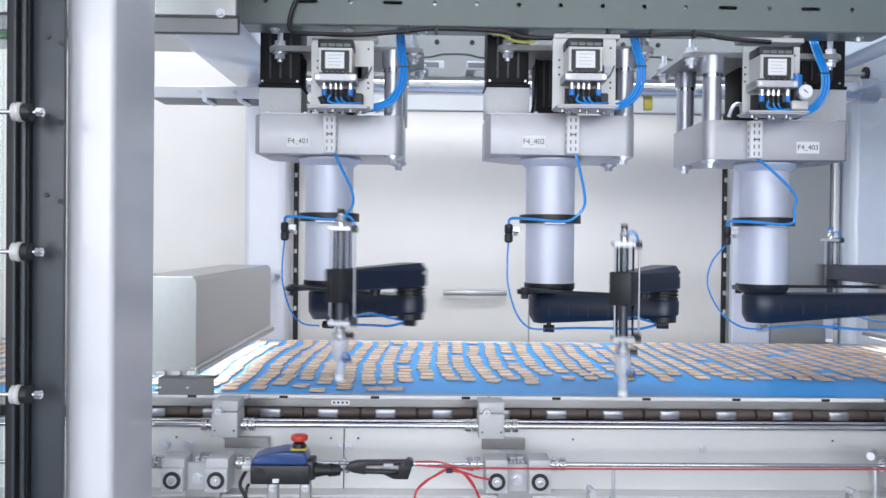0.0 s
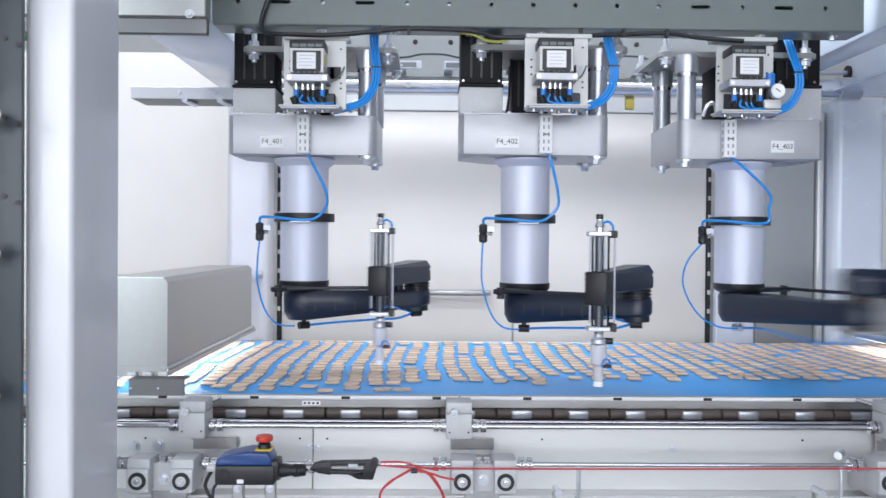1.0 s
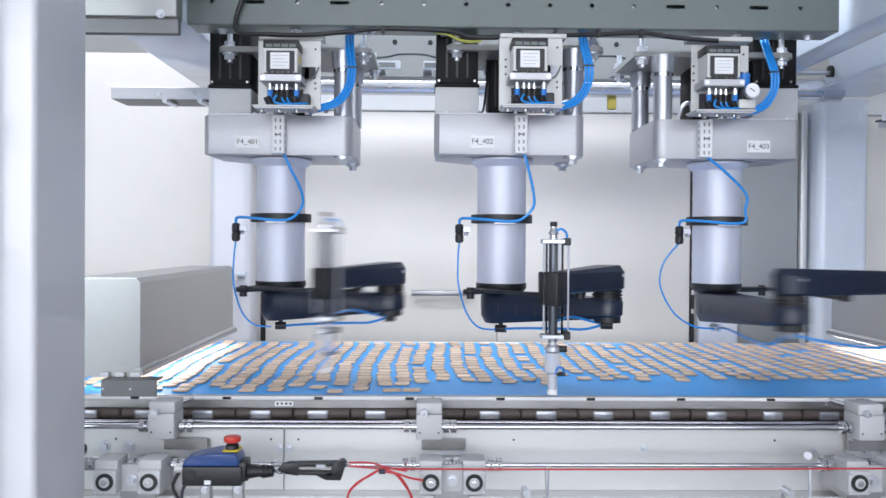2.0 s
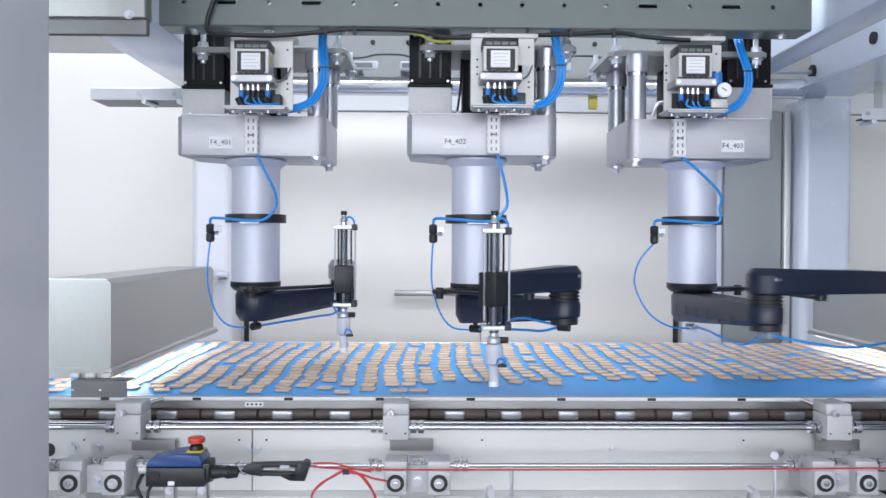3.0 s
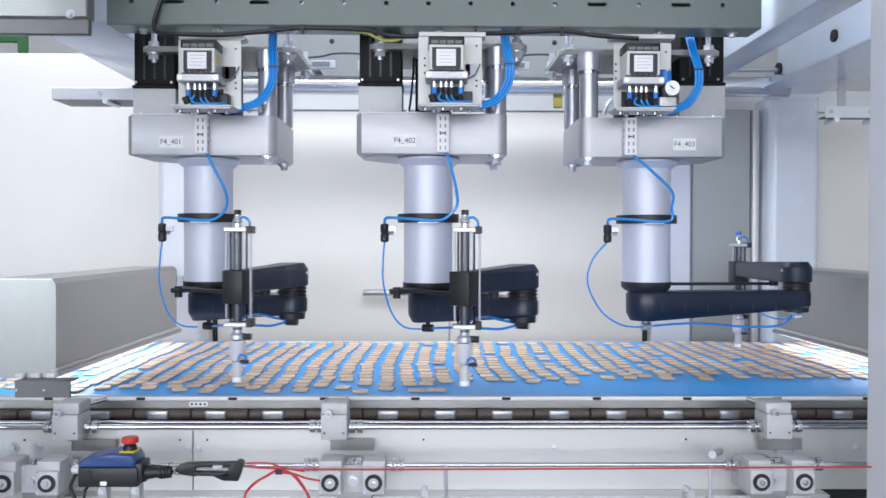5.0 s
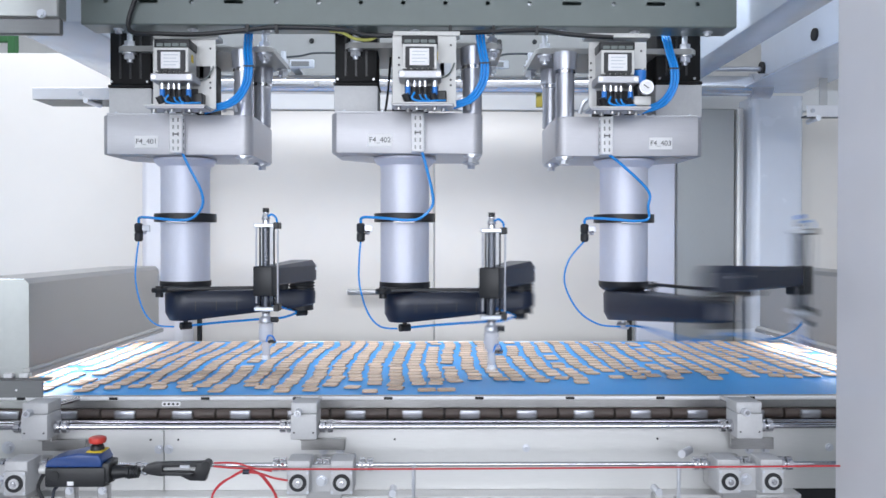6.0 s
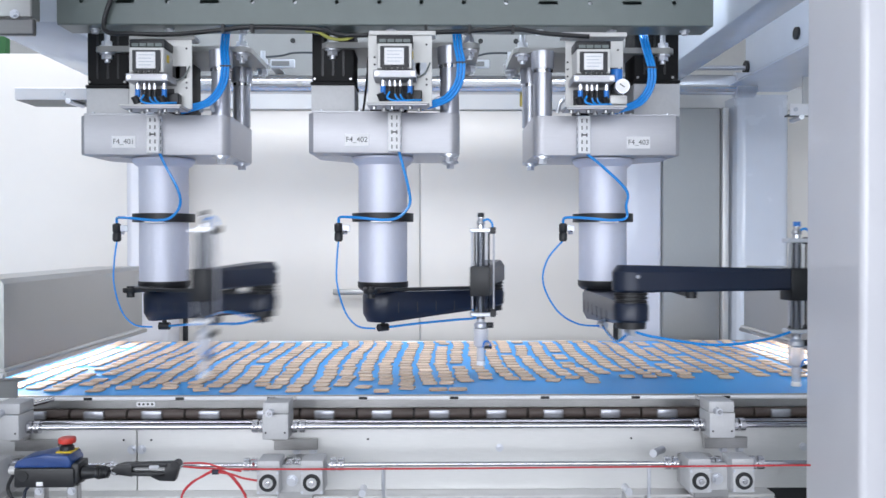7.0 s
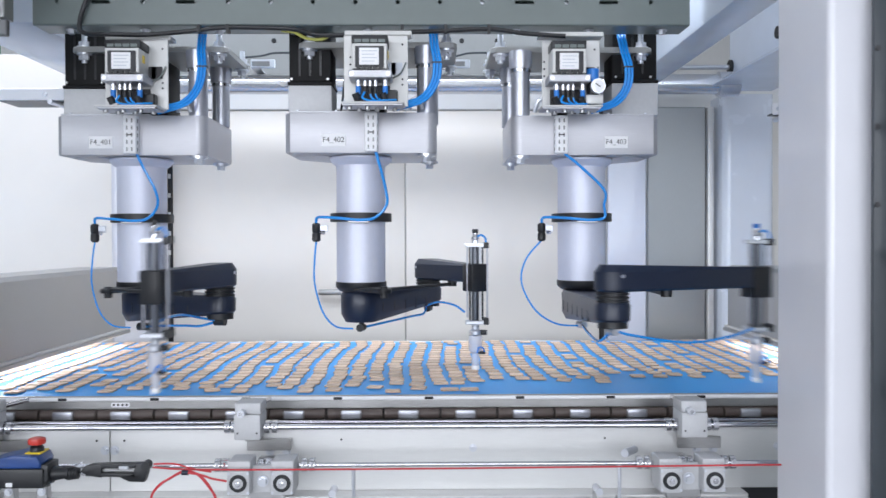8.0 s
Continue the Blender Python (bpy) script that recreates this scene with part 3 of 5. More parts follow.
def clamp_block(x):
    b = holder("clamp_block", pose(x, 1.925, 0.790), "light grey cast clamp block with side collars", "clamp block", "clamp blocks on guide shaft")
    part("body", box(B(), -0.030, 0.030, 0, 0.075, 0.0, 0.058, 0.0025, 2), M_CAST, b)
    part("cap", box(B(), -0.030, 0.030, 0.006, 0.075, 0.0585, 0.084, 0.003, 2), M_CAST, b)
    knob = part("set_screw", cyl(B(), (-0.012, -0.014, 0.063), (-0.012, 0.008, 0.063), 0.0085, seg=16), M_ZINC, b, "zinc plated set screw")
    part("socket", cyl(B(), (-0.012, -0.0155, 0.063), (-0.012, -0.013, 0.063), 0.0055, seg=6), M_CHROME, knob)
    for dx in (-0.022, 0.022):
        part("pin_hole", cyl(B(), (dx, -0.0008, 0.016), (dx, 0.002, 0.016), 0.0022, seg=10), M_BLACK, b)
    for dx in (-0.053, -0.036, 0.040, 0.058):
        part("clamp_ring", clamp_ring(B(), dx, UP_Y - 1.925, UP_Z - 0.790), M_CHROME, b)
    foot = part("offset_bracket", box(B(), -0.017, 0.087, 0.075, 0.083, -0.043, -0.016, 0.001), M_RAIL, b, "bent steel bracket")
    part("spacer", box(B(), -0.017, 0.016, 0.055, 0.083, -0.016, 0.0, 0.001), M_RAIL, foot)
    part("top_pin", cyl(B(), (0.0, 0.10, 0.06), (0.012, 0.25, 0.052), 0.006, seg=14), M_CHROME, b)
    for dx in (0.034, 0.074):
        part("bolt", hexbolt(B(), (dx, 0.095, -0.049), (0, -1, 0), 0.007, 0.012), M_ZINC, b)
    return b


first_block = clamp_block(BLOCKS[0])
for x in BLOCKS[1:]:
    copy_thing(first_block, pose(x, 1.925, 0.790))


def bearing_pair(x):
    b = holder("bearing_unit", pose(x, 1.82, 0.722), "pair of cast flange bearings on drive shaft", "bearing unit", "bearing units")
    for dx in (-0.0475, 0.0475):
        house = part("housing", box(B(), dx - 0.0250, dx + 0.0250, 0.004, 0.068, -0.027, 0.046, 0.003, 2), M_CAST, b)
        part("flange", box(B(), dx - 0.0245, dx + 0.0245, -0.003, 0.004, -0.027, 0.027, 0.004, 2), M_CAST, house)
        part("seal_ring", lathe(B(), [(0.0115, -0.001), (0.0190, -0.001), (0.0190, 0.003), (0.0115, 0.003)], seg=28), M_DARKSEAL, house, "black rubber seal ring").matrix_basis = pose(dx, -0.003, 0, 90)
        part("hub", lathe(B(), [(0.0112, 0), (0.0112, 0.005), (0.0095, 0.0055)], seg=24), M_CAST, house, "steel bearing hub").matrix_basis = pose(dx, -0.003, 0, 90)
        part("centre_bolt", hexbolt(B(), (dx, -0.008, 0), (0, -1, 0), 0.0045, 0.006), M_CHROME, house)
        for sx in (-1, 1):
            for sz in (-1, 1):
                part("flange_screw", cyl(B(), (dx + sx * 0.021, -0.0045, sz * 0.021), (dx + sx * 0.021, -0.002, sz * 0.021), 0.003, seg=10), M_ZINC, house)
    part("link_bolt", hexbolt(B(), (0.0, 0.03, -0.004), (0, -1, 0), 0.009, 0.012), M_ZINC, b)
    part("link_plate", box(B(), -0.028, 0.028, 0.03, 0.04, -0.03, 0.03, 0.001), M_CAST, b)
    for dx in (-0.105, -0.088, -0.008, 0.009, 0.088, 0.106):
        part("clamp_ring", clamp_ring(B(), dx, LOW_Y - 1.82, LOW_Z - 0.722), M_CHROME, b)
    part("mount", box(B(), -0.04, 0.04, 0.068, 0.2, -0.06, 0.01, 0.002), M_STEEL, b)
    return b


first_pair = bearing_pair(-0.502)
for x in (0.2055, 1.151):
    copy_thing(first_pair, pose(x, 1.82, 0.722))


# ---- rope pull switch ----
def rope_switch():
    s = holder("rope_pull_switch", pose(-0.373, 1.80, 0.724), "blue and black rope pull switch with red emergency button", "emergency switch")
    part("body", box(B(), 0.0, 0.127, -0.02, 0.045, 0.0, 0.042, 0.004, 2), M_BLACK, s, "black plastic switch body")
    lid = B()
    side_line = [(0.0, 0.0), (0.12, 0.0), (0.122, 0.012), (0.114, 0.026), (0.07, 0.030), (0.022, 0.020), (0.006, 0.014)]
    prism(lid, side_line, -0.021, 0.046, 0.004, 3)
    top = part("lid", lid, M_SWITCH, s, "blue painted cast lid")
    top.matrix_basis = pose(0, 0.025, 0.0425, 90, 0, 0)
    part("round_plug", cyl(B(), (0.02, -0.022, 0.025), (0.02, -0.019, 0.025), 0.011, seg=24), M_DARKSEAL, s)
    part("white_window", box(B(), 0.048, 0.062, -0.0215, -0.019, 0.004, 0.013, 0.001), M_LABEL, s, "small white window")
    btn = part("button", lathe(B(), [(0.010, 0.0), (0.0175, 0.003), (0.0185, 0.008), (0.0175, 0.0135), (0.013, 0.0155)], (0.1, 0.012), 28), M_RED, s, "red mushroom emergency stop button")
    btn.matrix_basis = pose(0, 0, 0.086)
    part("neck", lathe(B(), [(0.015, 0.0), (0.014, 0.008), (0.0105, 0.012)], (0.1, 0.012), 20), M_BLACK, btn).matrix_basis = pose(0, 0, -0.0125)
    part("yellow_ring", box(B(), 0.083, 0.117, -0.008, 0.033, 0.070, 0.0735, 0.001), M_YELLOW, s, "yellow base plate of the button")
    nose = B()
    for x0, x1, r0, r1 in ((0.127, 0.135, 0.022, 0.020), (0.135, 0.162, 0.016, 0.011), (0.162, 0.166, 0.013, 0.013)):
        cyl(nose, (x0, 0.012, 0.024), (x1, 0.012, 0.024), r0, r1, 20)
    box(nose, 0.108, 0.135, -0.015, 0.040, 0.008, 0.050, 0.004, 2)
    part("nose", nose, M_BLACK, s)
    bel = B()
    for i in range(4):
        xx = 0.166 + 0.006 * i
        cyl(bel, (xx, 0.012, 0.024), (xx + 0.0045, 0.012, 0.024), 0.0145 - 0.0008 * i, seg=20)
    cyl(bel, (0.166, 0.012, 0.024), (0.19, 0.012, 0.024), 0.009, seg=16)
    part("bellows", bel, M_DARKSEAL, s, "black rubber bellows")
    part("eye_bolt", tube(B(), [(0.188, 0.012, 0.026), (0.200, 0.004, 0.028), (0.210, 0.012, 0.022), (0.200, 0.018, 0.018), (0.188, 0.012, 0.026)], 0.0022), M_CHROME, s)
    for x in (0.045, 0.115):
        part("stand", box(B(), x - 0.012, x + 0.012, 0.0, 0.02, -0.05, 0.0, 0.002), M_STEEL, s)
        part("stand_bolt", hexbolt(B(), (x, 0.0, -0.012), (0, -1, 0), 0.006, 0.008), M_ZINC, s)
    part("gland", cyl(B(), (-0.022, 0.01, 0.03), (0.0, 0.01, 0.03), 0.009, seg=14), M_SHEET, s)
    return s


rope_switch()
grip = holder("rope_tensioner", pose(-0.172, 1.80, 0.756), "black plastic rope tensioner grip", "tensioner")
gb = B()
for piece in (
    [(0.0, 0.001), (0.018, -0.008), (0.045, -0.012), (0.045, 0.016), (0.025, 0.016), (0.008, 0.011)],
    [(0.043, 0.0075), (0.122, 0.0085), (0.122, 0.0175), (0.043, 0.0165)],
    [(0.043, -0.010), (0.118, -0.012), (0.118, -0.004), (0.043, -0.002)],
    [(0.085, -0.012), (0.104, -0.021), (0.136, -0.022), (0.143, 0.0), (0.141, 0.018), (0.117, 0.0178), (0.115, -0.006)],
):
    prism(gb, piece, -0.011, 0.011, 0.0016, 2)
part("grip_body", gb, M_BLACK, grip).matrix_basis = pose(0, 0, 0, 90, 0, 0)
part("clip", box(B(), 0.083, 0.104, -0.0135, 0.0135, 0.006, 0.0130, 0.001), M_ZINC, grip, "shiny metal clip")
part("slot", box(B(), 0.042, 0.117, -0.003, 0.003, 0.0005, 0.0035), M_STEEL, grip)
part("roll_end", cyl(B(), (0.138, -0.012, 0.012), (0.138, 0.012, 0.012), 0.0095, seg=18), M_BLACK, grip)
part("hook", tube(B(), [(0.004, 0, 0.010), (-0.008, -0.003, 0.010), (-0.014, 0.003, 0.014), (0.002, 0.004, 0.018)], 0.002), M_CHROME, grip)

rope = holder("red_pull_rope", pose(0.006, 0, 0.004), "taut red coated pull rope with coiled end", "rope")
part("taut_rope", tube(B(), [(-0.026, 1.80, 0.759), (0.10, 1.798, 0.7535), (0.6, 1.797, 0.7535), (1.6, 1.797, 0.758), (3.2, 1.797, 0.760)], 0.0021, 8, 4), M_ROPE, rope)
part("taut_rope", tube(B(), [(-0.026, 1.804, 0.765), (0.02, 1.80, 0.766), (0.06, 1.797, 0.756), (0.10, 1.794, 0.750)], 0.0021), M_ROPE, rope)
coil = B()
pts = []
for i in range(34):
    a = radians(90 - 360 * i / 15)
    rr = 0.070 + 0.004 * math.sin(i * 1.7)
    pts.append((0.045 + rr * math.cos(a), 1.785 + 0.004 * math.cos(i * 2.1), 0.678 + 0.001 * i % 3 * 0.001 + rr * 1.05 * math.sin(a)))
tube(coil, pts, 0.0024, 8, 3)
part("coil", coil, M_ROPE, rope, "coiled slack of red rope")
part("loose_end", tube(B(), [(0.04, 1.785, 0.752), (0.08, 1.78, 0.748), (0.105, 1.782, 0.739), (0.135, 1.786, 0.732)], 0.0024), M_ROPE, rope)
part("tie", cyl(B(), (0.040, 1.786, 0.751), (0.054, 1.786, 0.751), 0.0055, seg=12), M_NAVY, rope, "small blue cable tie")
for x in (0.41, 0.985):
    hk = holder("rope_hook", pose(x, 1.80, 0.70), "bent steel rope support hook", "hook")
    part("pin", tube(B(), [(0, 0.0, 0.062), (0.0, 0.0, 0.0), (0.0, 0.02, -0.06), (0, 0.17, -0.07)], 0.004), M_ZINC, hk)
    part("angle", prism(B(), [(-0.055, 0), (-0.05, 0.0), (-0.038, -0.035), (-0.012, -0.035), (-0.004, -0.01), (0.0, -0.01), (0.0, -0.06), (-0.055, -0.06)], 0, 0.004), M_STEEL, hk).matrix_basis = pose(0, 0.02, 0, 90, 0, 0)
    part("bolt", cyl(B(), (-0.045, -0.01, 0.006), (-0.045, 0.03, 0.006), 0.008, seg=12), M_ZINC, hk)
sens = holder("threaded_sensor", pose(1.035, 1.92, 0.765), "threaded zinc sensor barrel", "sensor")
part("barrel", cyl(B(), (0.012, 0, 0), (-0.022, -0.05, 0.004), 0.009, seg=16), M_ZINC, sens)
cab = thing("switch_cable", tube(B(), [(-0.385, 1.81, 0.75), (-0.40, 1.812, 0.72), (-0.395, 1.81, 0.70), (-0.37, 1.80, 0.672), (-0.33, 1.80, 0.645)], 0.004), M_BLACK, "black cable hanging below switch", "cable")
thing("air_hose", tube(B(), [(-0.40, 1.90, 0.69), (-0.404, 1.89, 0.675), (-0.406, 1.89, 0.60), (-0.406, 1.962, 0.50)], 0.0035), M_NAVY, "thin dark blue pneumatic hose below conveyor", "hose")


# ---- light hoods over the belt ----
def hood(x0, x1, name, inner):
    h = holder(name, pose(0, 0, 0), "brushed steel inspection light hood above belt", "light hood", "inspection hoods")
    outline = [(x0, 0.915), (x1, 0.915), (x1, 1.135), (x1 - 0.012, 1.148), (x0 + 0.012, 1.148), (x0, 1.135)]
    hb = B()
    prism(hb, [(x, z) for x, z in outline], -3.24, -2.20)
    part("cover", hb, M_HOOD, h).matrix_basis = pose(0, 0, 0, 90, 0, 0)
    part("end_seam", box(B(), x0 + 0.01, x1 - 0.010, 2.197, 2.2, 1.1455, 1.1485), M_CHROME, h)
    ix = x1 if inner > 0 else x0
    # upper rail coloured white for the glow it catches from the light strip
    part("edge_rail", box(B(), *sorted((ix - inner * 0.012, ix + inner * 0.008)), 2.19, 3.26, 0.905, 0.914, 0.002), M_SHEET, h, "steel edge rail whitened for lamp glow")
    part("edge_rail", box(B(), *sorted((ix + inner * 0.002, ix + inner * 0.013)), 2.19, 3.26, 0.892, 0.905, 0.002), M_STEEL, h)
    part("light_strip", box(B(), *sorted((ix - inner * 0.04, ix + inner * 0.001)), 2.21, 3.22, 0.889, 0.896), M_STRIP, h, "glowing white light strip")
    part("light_strip", box(B(), *sorted((ix - inner * 0.16, ix - inner * 0.12)), 2.24, 3.22, 0.907, 0.914), M_STRIP, h, "glowing white light strip")
    foot = part("foot_plate", box(B(), ix - 0.080, ix + 0.062, 2.143, 2.147, 0.840, 0.890, 0.001), M_DUCT, h, "bent steel foot plate")
    for dx in (-0.07, 0.0):
        part("foot_hole", cyl(B(), (ix + dx - 0.005, 2.1415, 0.866), (ix + dx - 0.005, 2.144, 0.866), 0.003, seg=10), M_LABEL, foot)
    part("bent_flange", box(B(), ix - 0.080, ix + 0.062, 2.147, 2.20, 0.8865, 0.8895), M_DUCT, foot)
    for dx in (-0.088, -0.048, -0.008):
        part("lamp_end", box(B(), ix + dx - 0.012, ix + dx + 0.012, 2.184, 2.20, 0.890, 0.902, 0.002), M_LABEL, h, "white lamp end cap")
    part("end_lip", box(B(), x0, x1, 2.196, 2.2, 0.888, 0.915), M_HOOD, h)
    part("top_knob", cyl(B(), (ix, 3.245, 1.10), (ix, 3.262, 1.10), 0.012, seg=16), M_ZINC, h)
    return h


hood(-0.785, -0.605, "light_hood", 1)
hood(1.735, 1.915, "light_hood", -1)
lockp = holder("door_lock", pose(2.055, 3.70, 1.246), "small zinc door lock knob", "lock")
part("knob", cyl(B(), (0, 0, 0), (0.045, 0, 0), 0.016, seg=18), M_ZINC, lockp)
part("plate", box(B(), -0.002, 0.05, 0.01, 0.03, -0.012, 0.012, 0.003), M_ZINC, lockp)
left_knob = holder("door_lock", pose(-0.66, 3.515, 1.10), "small zinc door lock knob", "lock")
part("knob", cyl(B(), (0.0, 0, 0), (0.045, 0, 0), 0.016, seg=18), M_ZINC, left_knob)


# ---- robots ----
def capsule(r0, r1, length, seg=10):
    """The outline of an arm seen from above, from a round end at 0 to a smaller one at length."""
    out = []
    for i in range(seg + 1):
        a = radians(90 + 180 * i / seg)
        out.append((r0 * math.cos(a), r0 * math.sin(a)))
    out += [(length * q, -r0 + (r0 - r1) * q) for q in (0.03, 0.97)]
    for i in range(seg + 1):
        a = radians(-90 + 180 * i / seg)
        out.append((length + r1 * math.cos(a), r1 * math.sin(a)))
    out += [(length * q, r0 - (r0 - r1) * q) for q in (0.97, 0.03)]
    return out


def loft(bm, layers):
    """Layers: (outline, height or function of x), from the bottom up."""
    loops = []
    for outline, z in layers:
        loops.append([bm.verts.new((x, y, z(x) if callable(z) else z)) for x, y in outline])
    n = len(loops[0])
    bm.faces.new(loops[0][::-1])
    bm.faces.new(loops[-1])
    for lo, hi in zip(loops, loops[1:]):
        for i in range(n):
            bm.faces.new((lo[i], lo[(i + 1) % n], hi[(i + 1) % n], hi[i]))
    return bm


CRANK = 0.16
FP = 0.197
RING = finish(lathe(B(), [(0.037, -0.0035), (0.0415, -0.002), (0.0415, 0.002), (0.037, 0.0035)], seg=28), "sleeve_ring", M_BLACK)


def robot(x, y, number, l1, l2, mirror, lx, cx, vx):
    s = -1 if mirror else 1
    r = holder("picking_robot", pose(x, y, 0), "silver hanging picking robot with navy folding arm", "robot", "picking robots over belt")

    def mbox(x0, x1, *rest):
        a, b = sorted((s * x0, s * x1))
        return box(B(), a, b, *rest)

    # gearbox housing
    corner = [(FP + 0.0295 * math.sin(radians(q)), -0.0905 - 0.0295 * math.cos(radians(q))) for q in range(0, 91, 10)]
    outline = [(-0.2, 0.10), (-0.205, -0.105), (-0.19, -0.12), (FP - 0.004, -0.12), *corner, (FP + 0.0295, -0.086), (0.226, 0.19), (0.212, 0.20), (-0.10, 0.20)]
    outline = [(s * px, py) for px, py in outline]
    if mirror:
        outline = outline[::-1]
    housing = part("gear_housing", prism(B(), outline[::-1], 1.497, 1.612, 0.004, 2), M_ALU, r, "satin aluminium gearbox housing")
    part("housing_lid", mbox(-0.195, 0.06, -0.112, 0.12, 1.6125, 1.618, 0.001), M_ALU, housing)
    for px in (-0.17, -0.06, 0.03):
        part("lid_screw", cyl(B(), (s * px, -0.105, 1.617), (s * px, -0.105, 1.622), 0.005, seg=12), M_ZINC, housing)
    part("inspection_disc", cyl(B(), (s * -0.135, -0.02, 1.4945), (s * -0.135, -0.02, 1.4975), 0.055, seg=28), M_ALU, housing)
    for px, py in ((FP, -0.091), (0.205, 0.14)):
        foot = part("clamp_screw", cyl(B(), (s * px, py, 1.4905), (s * px, py, 1.497), 0.026, seg=24), M_ZINC, housing)
        part("screw_head", hexbolt(B(), (s * px, py, 1.4905), (0, 0, -1), 0.013, 0.016), M_ZINC, foot)
        post = part("support_post", cyl(B(), (s * px, py, 1.612), (s * px, py, 1.80), 0.0275, seg=28), M_TUBE, r, "round satin steel support post")
        part("socket", cyl(B(), (s * px, py, 1.752), (s * px, py, 1.803), 0.033, 0.035, seg=28), M_TUBE, post)
        part("clamp_band", cyl(B(), (s * px, py, 1.741), (s * px, py, 1.752), 0.0300, seg=28), M_CHROME, post)
    # label and cable strip
    lab = part("name_label", box(B(), lx - 0.034, lx + 0.034, -0.1215, -0.12, 1.517, 1.552), M_LABEL, housing, "white printed name label")
    t = text_mesh(number, 0.021)
    t.materials.append(M_INK)
    ob = new("lettering", t)
    ob.parent = lab
    ob.matrix_basis = pose(lx, -0.1218, 1.5345, 90, 0, 0)
    strip = part("cable_strip", box(B(), cx - 0.018, cx + 0.018, -0.150, -0.1205, 1.499, 1.608, 0.002), M_LABEL, housing, "white perforated cable duct")
    for i in range(5):
        for dx in (-0.007, 0.007):
            part("slot", box(B(), cx + dx - 0.002, cx + dx + 0.002, -0.1510, -0.149, 1.506 + 0.0205 * i, 1.517 + 0.0205 * i), M_DUCT, strip)
        for sx in (-1, 1):
            part("side_slot", box(B(), *sorted((cx + sx * 0.0172, cx + sx * 0.0186)), -0.138, -0.133, 1.506 + 0.0205 * i, 1.517 + 0.0205 * i), M_DUCT, strip)
    part("cable_tie", box(B(), cx - 0.009, cx + 0.009, -0.152, -0.149, 1.551, 1.5545), M_INK, strip)
    # motors
    mz = 1.715 if mirror else 1.697
    motor = part("motor", mbox(-0.212 if mirror else -0.20, -0.078, -0.075, 0.045, mz + 0.0097, 1.90, 0.006, 2), M_MOTOR, r, "black servo motor")
    for i in range(3):
        part("cooling_groove", mbox(-0.172 + 0.03 * i, -0.166 + 0.03 * i, -0.0765, -0.07, mz + 0.028, 1.88), M_BLACK, motor)
    part("motor_flange", mbox(-0.216 if mirror else -0.204, -0.074, -0.079, 0.05, mz + 0.0005, mz + 0.0100, 0.002), M_MOTOR, motor)
    for px in (-0.192, -0.088):
        part("flange_screw", cyl(B(), (s * px, -0.081, mz + 0.018), (s * px, -0.076, mz + 0.018), 0.0036, seg=10), M_STEEL, motor)
    part("motor_gear", mbox(-0.215 if mirror else -0.202, -0.076, -0.078, 0.048, 1.618, mz, 0.004, 2), M_CAST, r, "grey aluminium motor gear")
    second = part("motor", mbox(-0.040, 0.070, 0.03, 0.16, 1.618, 1.84, 0.005, 2), M_MOTOR, r, "black servo motor")
    part("motor_cable", tube(B(), [(s * -0.044, 0.02, 1.80), (s * -0.048, 0.0, 1.72), (s * -0.056, 0.0, 1.65), (s * -0.064, 0.01, 1.618)], 0.0034), M_BLACK, second)
    for i in range(5):
        part("cooling_groove", mbox(-0.022 + 0.019 * i, -0.016 + 0.019 * i, 0.0285, 0.034, 1.66, 1.83), M_BLACK, second)
    part("motor_foot", mbox(-0.034, 0.074, 0.026, 0.164, 1.6185, 1.634, 0.002), M_MOTOR, second)
    for px in (-0.024, 0.064):
        part("foot_screw", cyl(B(), (s * px, 0.036, 1.634), (s * px, 0.036, 1.645), 0.005, seg=10), M_ZINC, second)
    # hanging plate with studs
    hx = -0.163 if mirror else -0.140
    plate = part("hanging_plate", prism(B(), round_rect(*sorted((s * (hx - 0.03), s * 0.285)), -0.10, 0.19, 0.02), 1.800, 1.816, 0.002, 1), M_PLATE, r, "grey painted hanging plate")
    for px, py in ((hx, -0.075), (0.255, -0.075), (0.27, 0.16), (-0.03, 0.17)):
        stud = part("stud", cyl(B(), (s * px, py, 1.772), (s * px, py, 1.86), 0.0085, seg=12), M_ZINC, plate)
        for z0, z1, rr in ((1.781, 1.795, 0.0165), (1.795, 1.80, 0.022), (1.816, 1.82, 0.022), (1.82, 1.834, 0.0165)):
            part("nut", cyl(B(), (s * px, py, z0), (s * px, py, z1), rr, seg=6 if rr < 0.02 else 20), M_ZINC, stud)
    # column
    col = part("column", lathe(B(), [(0.092, 1.4945), (0.093, 1.489), (0.084, 1.477), (0.0735, 1.470), (0.0725, 1.46), (0.0725, 1.125), (0.071, 1.123)][::-1], seg=48), M_COLUMN, r, "satin anodised aluminium column tube")
    ring = part("collar", lathe(B(), [(0.072, 1.303), (0.0915, 1.304), (0.0915, 1.329), (0.072, 1.330)], seg=48), M_BLACK, r, "black plastic cable collar")
    part("collar_clip", box(B(), -0.03, 0.03, -0.095, -0.088, 1.300, 1.305, 0.001), M_STEEL, ring)
    part("base_ring", lathe(B(), [(0.062, 1.098), (0.072, 1.106), (0.0755, 1.112), (0.0755, 1.126)], seg=40), M_BLACK, r, "black base ring")
    plug = part("cable_plug", lathe(B(), [(0.008, 1.245), (0.0125, 1.25), (0.0125, 1.268), (0.010, 1.272), (0.0125, 1.276), (0.0125, 1.296), (0.008, 1.30)], (-0.128, -0.04), 16), M_BLACK, r, "black cable plug")
